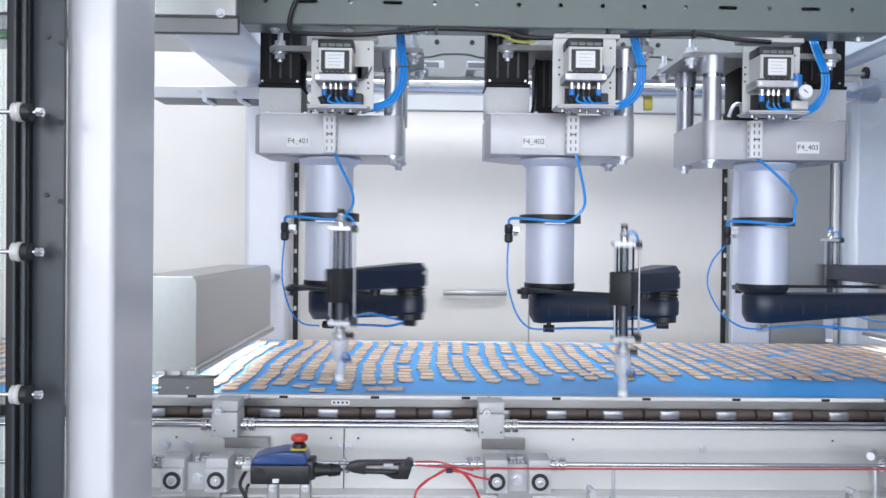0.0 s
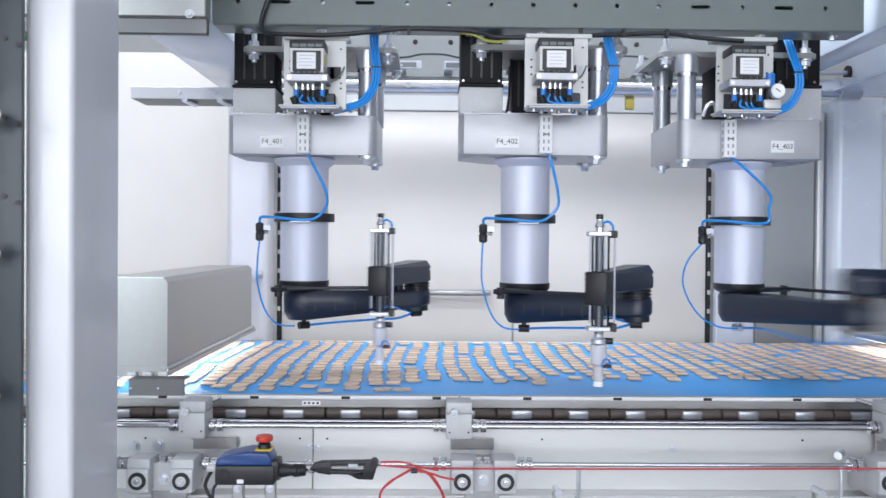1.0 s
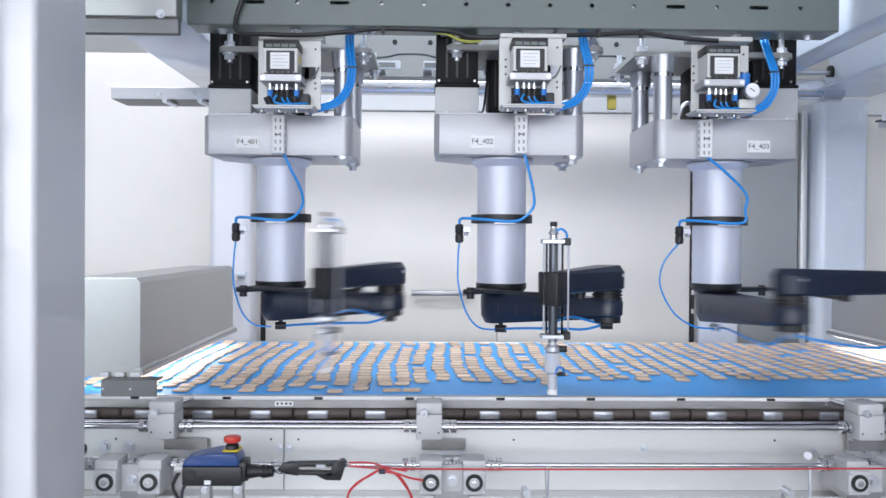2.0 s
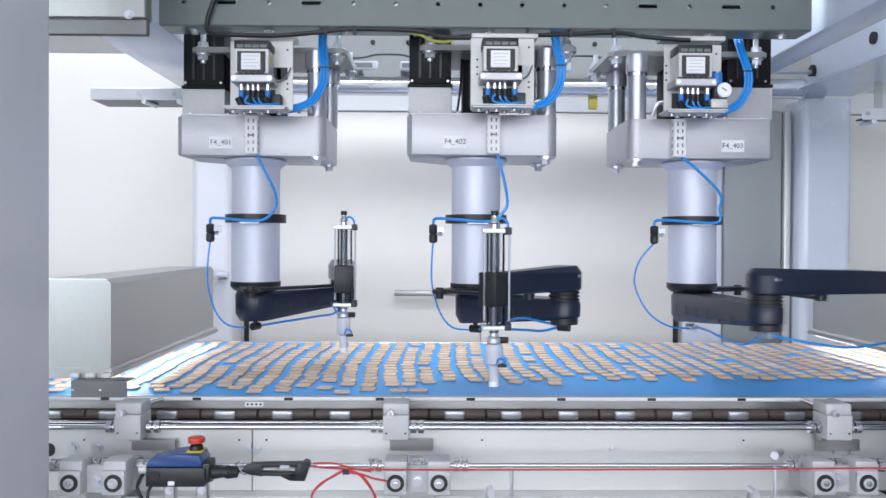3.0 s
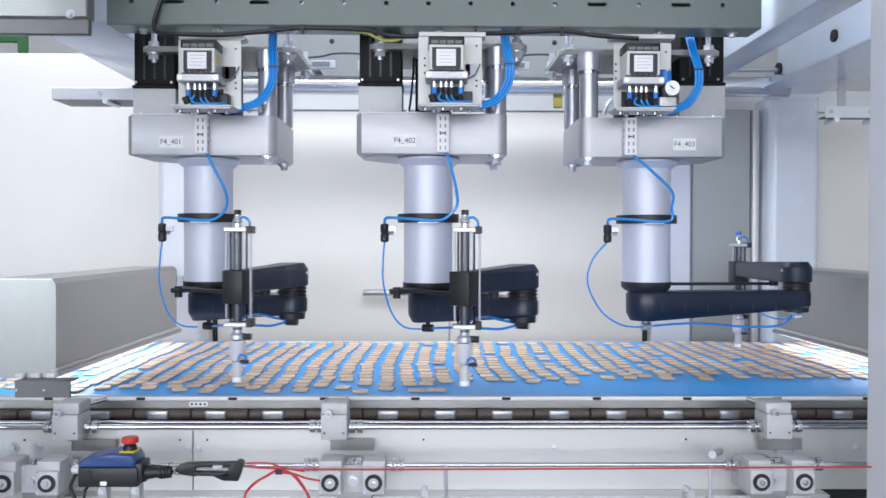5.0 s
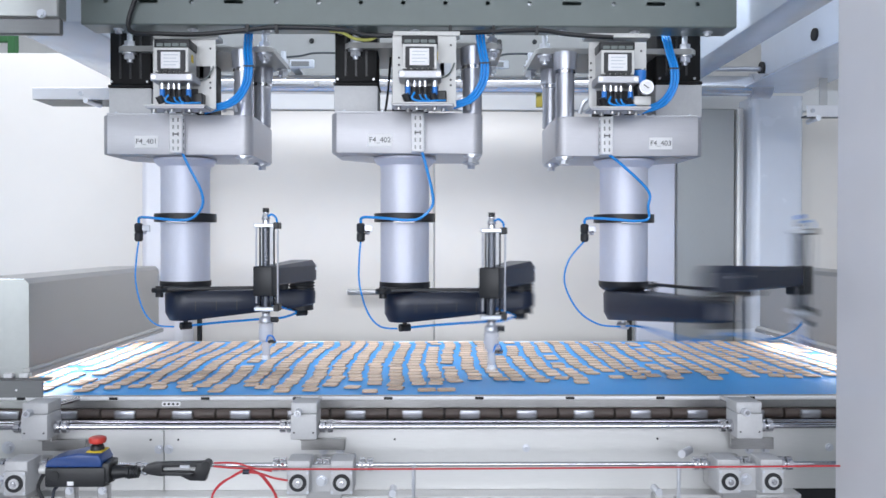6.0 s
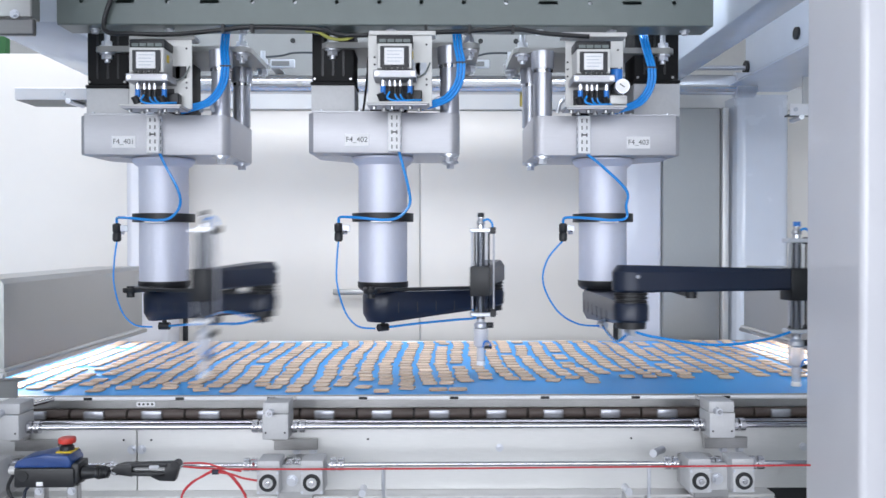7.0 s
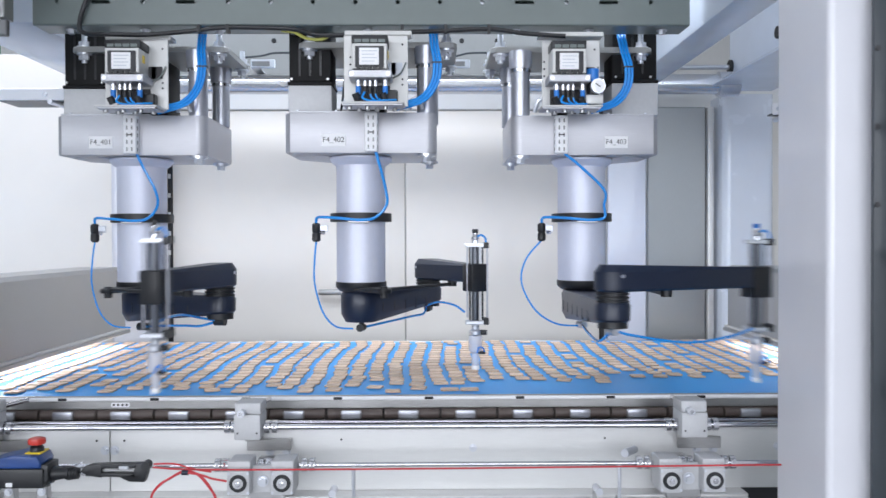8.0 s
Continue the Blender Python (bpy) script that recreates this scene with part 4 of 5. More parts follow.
    part("plug_clip", box(B(), -0.118, -0.094, -0.044, -0.040, 1.274, 1.294, 0.001), M_TUBE, plug)
    part("plug_screw", cyl(B(), (-0.112, -0.055, 1.272), (-0.104, -0.048, 1.272), 0.006, seg=10), M_CHROME, plug)
    bow = 0.046 if mirror else 0.076 + 0.1 * cx
    part("upper_cable", tube(B(), [(cx + 0.012, -0.125, 1.50), (cx * 0.7 + 0.035, -0.125, 1.462), (bow, -0.115, 1.395), (bow + 0.002, -0.105, 1.35), (0.05, -0.10, 1.315), (0.01, -0.103, 1.3075), (-0.05, -0.096, 1.3125), (-0.10, -0.07, 1.3165), (-0.125, -0.045, 1.315), (-0.128, -0.04, 1.298)], 0.0042), M_BLUE, r, "blue signal cable")
    sag = 0.045 if mirror else 0.0
    part("lower_cable", tube(B(), [(-0.128, -0.04, 1.248), (-0.132 - sag, -0.05, 1.19), (-0.130 - sag * 1.35, -0.06, 1.12), (-0.106 - sag, -0.065, 1.04), (-0.070 - sag * 0.4, -0.06, 0.998), (-0.02, -0.05, 0.990)], 0.0026), M_BLUE, r, "blue signal cable")
    # valve unit
    up = 0.012 if mirror else 0.0
    vu = part("valve_bracket", box(B(), vx - (0.018 if mirror else 0.03), vx + 0.145, -0.205, -0.20, 1.616, 1.81, 0.001), M_SHEET, r, "white sheet metal valve bracket")
    part("top_plate", box(B(), vx - 0.028, vx + 0.155, -0.21, -0.16, 1.809 + up, 1.822 + up, 0.002), M_SHEET, vu)
    part("tray", box(B(), vx - 0.030, vx + 0.138, -0.285, -0.195, 1.612, 1.6165, 0.001), M_SHEET, vu)
    under = part("under_plate", box(B(), vx - 0.026, vx + 0.132, -0.279, -0.199, 1.6080, 1.6118), M_ALU, vu, "aluminium underside plate with fittings")
    for i in range(6):
        part("plug", cyl(B(), (vx - 0.01 + 0.024 * i, -0.255 + 0.03 * (i % 2), 1.600), (vx - 0.01 + 0.024 * i, -0.255 + 0.03 * (i % 2), 1.608), 0.0065, seg=12), M_STEEL, under)
    for px in (0.10, 0.118):
        part("window", box(B(), vx + px - 0.010 - (0.008 if px > 0.11 else 0), vx + px + 0.012, -0.2075, -0.2045, 1.70 + (0.0 if px < 0.11 else 0.002), 1.735), M_LIGHTGREY if number.endswith("2") else M_INK, vu)
    # black patch on the sheet paints the dark cavity under the valve
    part("opening", box(B(), vx + 0.004, vx + 0.096, -0.2075, -0.2045, 1.622, 1.672), M_INK, vu)
    for px, pz in ((0.075, 1.785), (0.13, 1.785), (0.13, 1.69), (0.13, 1.675), (0.09, 1.69), (-0.012, 1.75), (-0.012, 1.73), (-0.012, 1.71)):
        part("rivet_hole", cyl(B(), (vx + px, -0.2062, pz), (vx + px, -0.204, pz), 0.003, seg=8), M_INK, vu)
    vb = part("valve_block", box(B(), vx + 0.0, vx + 0.092, -0.285, -0.206, 1.703, 1.770, 0.002), M_SHEET, r, "white valve terminal with dark front")
    part("valve_top", box(B(), vx - 0.002, vx + 0.094, -0.282, -0.206, 1.7705, 1.793, 0.003, 2), M_BLACK, vb, "black terminal cover")
    for i in range(4):
        part("terminal", box(B(), vx + 0.006 + 0.021 * i, vx + 0.024 + 0.021 * i, -0.2865, -0.283, 1.7715, 1.781, 0.001), M_GREY, vb)
    part("front_window", box(B(), vx + 0.008, vx + 0.084, -0.2885, -0.285, 1.706, 1.762, 0.001), M_INK, vb)
    part("white_card", box(B(), vx + 0.019, vx + 0.071, -0.2905, -0.2885, 1.712, 1.757, 0.001), M_LABEL, vb, "white printed card")
    for i in range(4):
        part("print_line", box(B(), vx + 0.026, vx + 0.066 - 0.006 * (i % 2), -0.2912, -0.2904, 1.7475 - 0.009 * i, 1.7492 - 0.009 * i), M_LIGHTGREY, vb)
    for i in range(5):
        part("foot_key", box(B(), vx + 0.012 + 0.0145 * i, vx + 0.022 + 0.0145 * i, -0.291, -0.286, 1.700, 1.708), M_BLACK, vb)
    part("manifold", box(B(), vx - 0.010, vx + 0.104, -0.288, -0.206, 1.679, 1.6995, 0.002), M_ALU, vb, "aluminium manifold rail")
    for px in (-0.001, 0.095):
        part("manifold_screw", cyl(B(), (vx + px, -0.2905, 1.689), (vx + px, -0.287, 1.689), 0.006, seg=14), M_ZINC, vb)
    for px, big in ((0.014, 1), (0.032, 0), (0.046, 0), (0.060, 0), (0.086, 1)):
        rr = 0.0075 if big else 0.005
        f = part("air_fitting", cyl(B(), (vx + px, -0.262, 1.660), (vx + px, -0.262, 1.679), rr, seg=14), M_CHROME, vu)
        part("push_ring", cyl(B(), (vx + px, -0.262, 1.640), (vx + px, -0.262, 1.660), rr * 0.95, seg=14), M_BLUEPART if big else M_BLACK, f)
        if big:
            part("elbow_fitting", cyl(B(), (vx + px, -0.262, 1.622), (vx + px - 0.008, -0.268, 1.641), 0.010, seg=14), M_BLACK, f)
        else:
            part("hose", tube(B(), [(vx + px, -0.262, 1.642), (vx + px + 0.004, -0.262, 1.63), (vx + px + 0.018, -0.255, 1.622), (vx + px + 0.04, -0.23, 1.618)], 0.0028), M_BLUE if px > 0.04 else M_BLACK, f)
    part("spiral_hose", tube(B(), [(vx + 0.032, -0.265, 1.645), (vx + 0.026, -0.272, 1.628), (vx + 0.05, -0.275, 1.6195), (vx + 0.09, -0.27, 1.622), (vx + 0.115, -0.25, 1.626)], 0.003), M_BLUE, vu, "thin blue air hose")
    if mirror:
        g = part("pressure_regulator", box(B(), vx + 0.095, vx + 0.142, -0.27, -0.21, 1.622, 1.647, 0.003, 2), M_SHEET, r, "white pressure regulator with gauge")
        part("regulator_cap", cyl(B(), (vx + 0.118, -0.24, 1.685), (vx + 0.118, -0.24, 1.722), 0.017, seg=18), M_BLUEPART, g, "blue regulator cap")
        part("regulator_body", cyl(B(), (vx + 0.118, -0.24, 1.645), (vx + 0.118, -0.24, 1.686), 0.017, seg=18), M_BLACK, g)
        dial = part("gauge", cyl(B(), (vx + 0.124, -0.292, 1.668), (vx + 0.124, -0.272, 1.668), 0.0195, seg=28), M_ZINC, g, "round pressure gauge")
        part("dial", cyl(B(), (vx + 0.124, -0.2935, 1.668), (vx + 0.124, -0.2915, 1.668), 0.0165, seg=28), M_LABEL, dial, "white gauge dial")
        part("pointer", box(B(), -0.010, 0.006, -0.0008, 0.0, -0.0012, 0.0012), M_INK, dial).matrix_basis = pose(vx + 0.124, -0.2937, 1.668, 0, 35, 0)
        part("hook_lever", tube(B(), [(-0.16, -0.13, 1.62), (-0.15, -0.14, 1.65), (-0.13, -0.14, 1.655), (-0.12, -0.13, 1.63)], 0.006), M_ZINC, r)
    else:
        part("black_plug", box(B(), vx + 0.085, vx + 0.118, -0.24, -0.21, 1.62, 1.655, 0.003), M_BLACK, vu)
        part("yellow_tag", box(B(), vx + 0.0925, vx + 0.0945, -0.26, -0.245, 1.735, 1.755), M_YELLOW, vb)
        part("hook_lever", tube(B(), [(0.15, -0.13, 1.62), (0.155, -0.14, 1.642), (0.175, -0.14, 1.648), (0.185, -0.13, 1.62)], 0.006), M_ZINC, r)
    part("hanging_wire", tube(B(), [(vx + 0.14, -0.21, 1.735), (vx + 0.125, -0.213, 1.705), (vx + 0.10, -0.213, 1.693), (vx + 0.08, -0.213, 1.70)], 0.0022), M_GREY, vu)
    bundle_x = 0.207 if not mirror else 0.086
    for i in range(3):
        o = 0.0088 * i
        part("blue_hose", tube(B(), [(bundle_x + o, -0.10, 1.87), (bundle_x + 0.004 + o, -0.14, 1.80), (bundle_x + 0.012 + o, -0.165, 1.74), (bundle_x + 0.004 + o, -0.175, 1.685), (bundle_x - 0.034 + o, -0.18, 1.642 - 0.4 * o), (bundle_x - 0.10, -0.18, 1.627 - o)], 0.0042), M_BLUE, r, "blue polyurethane air hose")
    part("hose_tie", box(B(), bundle_x + 0.006, bundle_x + 0.036, -0.168, -0.152, 1.742, 1.747), M_BLACK, r)

    # arm parts, each built along x from its own pivot
    arm = part("upper_arm", loft(B(), [(capsule(0.048, 0.034, l1), lambda q: 1.007 + 0.034 * max(0, q) / l1), (capsule(0.060, 0.043, l1), lambda q: 1.03 + 0.020 * max(0, q) / l1), (capsule(0.061, 0.044, l1), 1.086), (capsule(0.055, 0.038, l1), 1.097)]), M_NAVY, r, "navy moulded upper arm")
    sleeve = part("elbow_sleeve", cyl(B(), (l1, 0, 1.03), (l1, 0, 1.122), 0.037, seg=28), M_BLACK, arm, "black elbow sleeve")
    for i in range(5):
        share("sleeve_ring", RING, arm, pose(l1, 0, 1.0772 + 0.0095 * i))
    n = 5 if l1 < 0.4 else 6
    for i in range(n):
        q = 0.03 + (l1 - 0.05) * i / n
        w = 0.0605 - 0.017 * q / l1
        for sy in (-1, 1):
            part("rib_mark", box(B(), q - 0.0016, q + 0.0016, *sorted((sy * (w - 0.004), sy * (w + 0.0010))), 1.036, 1.066), M_INK, arm)
    part("neck", cyl(B(), (0, 0, 1.095), (0, 0, 1.1), 0.05, seg=28), M_BLACK, arm)
    for q, z, mat in ((0.0, 1.0, M_BLACK if not mirror else M_ZINC), (l1, 1.034, M_ZINC if mirror else M_BLACK)):
        joint = part("cable_joint", cyl(B(), (q, 0, z - 0.006), (q, 0, z + 0.012), 0.007, seg=12), mat, arm)
        part("joint_body", cyl(B(), (q - 0.015, -0.006, z - 0.012), (q + 0.015, 0.006, z - 0.012), 0.0115, seg=16), mat, joint)
    low = 0.032 if mirror else 0.0
    part("arm_cable", tube(B(), [(0.012, 0.0, 0.988), (l1 * 0.3, -0.02, 0.998), (l1 * 0.65, -0.02, 1.005 - 0.6 * low), (l1 - 0.06, -0.02, 1.008 - 0.55 * low), (l1 - 0.012, 0.0, 1.022)], 0.0036), M_BLUE, arm, "blue signal cable")
    crank = part("crank", loft(B(), [(capsule(0.058, 0.020, CRANK), 1.0995), (capsule(0.060, 0.022, CRANK), 1.103), (capsule(0.060, 0.022, CRANK), 1.110), (capsule(0.058, 0.020, CRANK), 1.113)]), M_BLACK, r, "black steel crank plate")
    part("crank_pin", cyl(B(), (CRANK, 0, 1.086), (CRANK, 0, 1.118), 0.011, seg=16), M_BLACK, crank)
    link = part("link_rod", box(B(), 0.012, l1 - 0.012, -0.006, 0.006, 1.1045, 1.1145, 0.002), M_BLACK, r, "slim black parallel link rod")
    part("rod_eye", cyl(B(), (l1, 0, 1.103), (l1, 0, 1.116), 0.014, seg=18), M_BLACK, link)
    fore = part("forearm", loft(B(), [(capsule(0.040, 0.020, l2 - 0.03), 1.121), (capsule(0.046, 0.024, l2 - 0.03), 1.126), (capsule(0.046, 0.024, l2 - 0.03), lambda q: 1.170 + 0.002 * q), (capsule(0.034, 0.019, l2 - 0.03), lambda q: 1.187 - 0.012 * max(0, q) / l2)]), M_NAVY, r, "navy moulded forearm")
    part("tool_bracket", box(B(), l2 - 0.031, l2 + 0.028, -0.028, 0.028, 1.094, 1.177, 0.004, 2), M_BLACK, fore, "black tool guide block")
    part("link_boss", cyl(B(), (CRANK, 0, 1.112), (CRANK, 0, 1.122), 0.015, seg=18), M_BLACK, fore)
    for sy in (-1, 1):
        part("dome_screw", cyl(B(), (0.0, sy * 0.040, 1.160), (0.0, sy * 0.0475, 1.160), 0.0045, seg=10), M_ZINC, fore)
    part("tool_cable", tube(B(), [(0.0, -0.008, 1.024), (0.05, -0.03, 1.036 - 0.8 * low), (l2 * 0.45, -0.035, 1.052 - 2 * low), (l2 * 0.75, -0.03, 1.048 - 1.6 * low), (l2 - 0.03, -0.02, 1.03 - 0.5 * low)], 0.0034), M_BLUE, fore, "blue signal cable")
    # vertical tool
    tool = part("tool_shaft", cyl(B(), (0, 0, 0.985), (0, 0, 1.237), 0.0110, seg=20), M_SHAFT, r, "grey spline shaft with suction gripper")
    part("top_cap", box(B(), -0.030, 0.036, -0.02, 0.02, 1.226, 1.237, 0.002), M_ZINC, tool)
    part("lower_cap", box(B(), -0.030, 0.036, -0.02, 0.02, 0.993, 1.004, 0.002), M_ZINC, tool)
    part("end_block", box(B(), 0.024, 0.040, -0.022, 0.022, 1.222, 1.240, 0.002), M_BLACK, tool)
    part("end_block", box(B(), 0.024, 0.040, -0.022, 0.022, 0.992, 1.012, 0.002), M_BLACK, tool)
    part("guide_tube", cyl(B(), (-0.0245, -0.012, 1.014), (-0.0245, -0.012, 1.226), 0.0027, seg=12), M_TUBE, tool, "chrome guide tube")
    part("guide_tube", cyl(B(), (0.035, -0.012, 1.014), (0.035, -0.012, 1.226), 0.0027, seg=12), M_TUBE, tool, "chrome guide tube")
    part("clear_tube", lathe(B(), [(0.022, 1.0045), (0.022, 1.2255)], (0.003, 0), 24), M_CLEAR, tool, "clear acrylic sleeve")
    top = part("top_fitting", lathe(B(), [(0.010, 1.237), (0.009, 1.247), (0.013, 1.25), (0.008, 1.262), (0.008, 1.272)], seg=16), M_CHROME, tool)
    part("fitting_cap", cyl(B(), (0, 0, 1.268), (0, 0, 1.280), 0.009, seg=12), M_BLACK if not mirror else M_BLUEPART, top)
    part("top_hose", tube(B(), [(0.004, -0.004, 1.256), (0.018, -0.008, 1.262), (0.030, -0.008, 1.252), (0.032, -0.006, 1.236)], 0.003), M_BLUE, top)
    part("ball_joint", lathe(B(), [(0.012, 0.958), (0.019, 0.962), (0.019, 0.972), (0.011, 0.978), (0.011, 0.99), (0.016, 0.994), (0.016, 1.003)], seg=20), M_ZINC, tool, "zinc plated ball joint")
    part("side_fitting", cyl(B(), (0.014, -0.004, 0.968), (0.034, -0.008, 0.968), 0.008, seg=12), M_BLACK, tool)
    part("gripper_body", lathe(B(), [(0.012, 0.905), (0.020, 0.912), (0.020, 0.958)], seg=20), M_FROST, tool, "milky gripper body")
    suction = part("suction_tube", lathe(B(), [(0.0105, 0.866), (0.0115, 0.87), (0.0115, 0.935)], seg=20), M_FROST, tool, "milky suction tube")
    part("suction_cup", lathe(B(), [(0.0125, 0.856), (0.0115, 0.868)], seg=20), M_LABEL, suction, "white suction cup")
    part("valve_fitting", box(B(), 0.008, 0.030, -0.016, -0.006, 0.903, 0.912, 0.002), M_BLACK, tool)
    part("valve_hose", tube(B(), [(0.004, -0.016, 0.908), (0.010, -0.02, 0.924), (0.022, -0.018, 0.922), (0.028, -0.012, 0.906)], 0.0026), M_BLUEPART, tool)
    return dict(upper_arm=arm, crank=crank, link_rod=link, forearm=fore, tool_shaft=tool, l1=l1, l2=l2)


ROBOTS = [
    robot(-0.300, 2.555, "F4_401", 0.35, 0.30, False, -0.077, 0.016, 0.0),
    robot(0.3690, 2.500, "F4_402", 0.35, 0.30, False, -0.067, 0.041, 0.002),
    robot(1.040, 2.560, "F4_403", 0.487, 0.45, True, 0.080, -0.084, -0.130),
]

# ---- cables along the beam ----
run = holder("black_cable_run", pose(0, 0, -0.014), "black cable run tied below the beam", "cable")
CY = 2.322
part("cable", tube(B(), [(-0.335, CY, 2.12), (-0.345, CY, 2.0), (-0.385, CY, 1.88), (-0.375, CY - 0.01, 1.835), (-0.30, CY - 0.02, 1.828), (-0.20, CY, 1.832), (-0.08, CY, 1.842), (0.02, CY, 1.852), (0.19, CY, 1.848), (0.26, CY - 0.02, 1.828), (0.33, CY - 0.02, 1.826), (0.44, CY - 0.02, 1.832), (0.60, CY, 1.842), (0.74, CY, 1.848), (0.84, CY, 1.836), (0.95, CY - 0.02, 1.824)], 0.0065, 10, 6), M_BLACK, run)
part("cable", tube(B(), [(0.165, CY + 0.01, 1.846), (0.20, CY + 0.006, 1.840), (0.235, CY, 1.822), (0.275, CY - 0.012, 1.816), (0.30, CY - 0.02, 1.824)], 0.0045, 8, 6), M_EARTH, run, "yellow green earth wire")
for x in (-0.06, 0.02, 0.50, 0.62, 0.74, -0.36):
    part("cable_tie", box(B(), x - 0.004, x + 0.004, CY - 0.010, CY + 0.010, 1.836, 1.858) if x > -0.3 else box(B(), x - 0.008, x + 0.012, CY - 0.010, CY + 0.010, 1.93, 1.936), M_DARKSEAL, run)

# ---- crackers riding on the belt ----
BELT_SPEED, CHAIN_SPEED = 0.0955, 0.160
layer = holder("cracker_layer", pose(0, 0, 0), "rows of square baked crackers lying on blue belt", "crackers")
side_len, deep, thick = 0.0415, 0.0500, 0.0034


def cracker_verts():
    h, k, c = side_len / 2, deep / 2, 0.006
    ring = [(h - c, -k), (h, -k + c), (h, k - c), (h - c, k), (-h + c, k), (-h, k - c), (-h, -k + c), (-h + c, -k)]
    v = [(x, y, 0) for x, y in ring] + [(x * 0.95, y * 0.95, thick) for x, y in ring]
    f = [tuple(range(7, -1, -1)), tuple(range(8, 16))] + [(i, (i + 1) % 8, 8 + (i + 1) % 8, 8 + i) for i in range(8)]
    return v, f


CV, CF = cracker_verts()
cracker_mesh = bpy.data.meshes.new("cracker")
cracker_mesh.from_pydata(CV, [], CF)
cracker_mesh.materials.append(M_CRACKER)
cracker_mesh.materials.append(M_CRACKER_EDGE)
for face in cracker_mesh.polygons:
    face.material_index = 0 if abs(face.normal.z) > 0.7 else 1
rng = random.Random(7)
spots = []
for i in range(74):
    x0 = -1.62 + 0.0590 * i
    start = 2.215 if x0 < 0.3 else (2.32 if x0 < 0.72 else 2.42)
    start += rng.choice((0, 0, 0.03, 0.05, 0.075))
    y = 3.27 + rng.uniform(-0.03, 0.03)
    run_off = rng.uniform(-0.004, 0.004)
    while y > start:
        loose = max(0, 1 - (y - start) / 0.16)
        wave = 0.024 * noise.noise((x0 * 1.1, y * 3.2, 0.3)) + 0.008 * noise.noise((x0 * 5.0, y * 8.0, 2.0))
        if rng.random() > 0.02 + 0.12 * loose:
            spots.append((x0 + run_off + wave + rng.gauss(0, 0.0018 + 0.006 * loose), y, rng.gauss(0, 2.5 + 7 * loose), rng.uniform(-1.2, 0.8)))
        y -= 0.0580 + rng.uniform(-0.003, 0.0035) + 0.01 * loose
spots = [q for q in spots if q[1] > 2.29 or abs(q[0] - 0.272) > 0.11]
spots += [(0.2455, 2.244, 92, 0), (0.2985, 2.245, 88, 0)]
spots.sort(key=lambda q: (q[1], q[0]))
near = [q for q in spots if -1.3 < q[0] < 1.9][:300]
taken = set(near)


def cracker_pose(q):
    return pose(q[0], q[1], BELT_Z + 0.0014, -1.0 + q[3], 0, q[2])


for q in near:
    share("cracker", cracker_mesh, layer, cracker_pose(q))
allv, allf = [], []
for q in spots:
    if q in taken:
        continue
    m = cracker_pose(q)
    k = len(allv)
    allv += [m @ Vector(v) for v in CV]
    allf += [tuple(k + n for n in f) for f in CF]
rest_mesh = bpy.data.meshes.new("crackers")
rest_mesh.from_pydata([tuple(v) for v in allv], [], allf)
rest_mesh.materials.append(M_CRACKER)
rest_mesh.materials.append(M_CRACKER_EDGE)
for face in rest_mesh.polygons:
    face.material_index = 0 if abs(face.normal.z) > 0.7 else 1
rest = new("cracker_rest", rest_mesh)
rest.parent = layer
tagged(rest, kind="stuff")

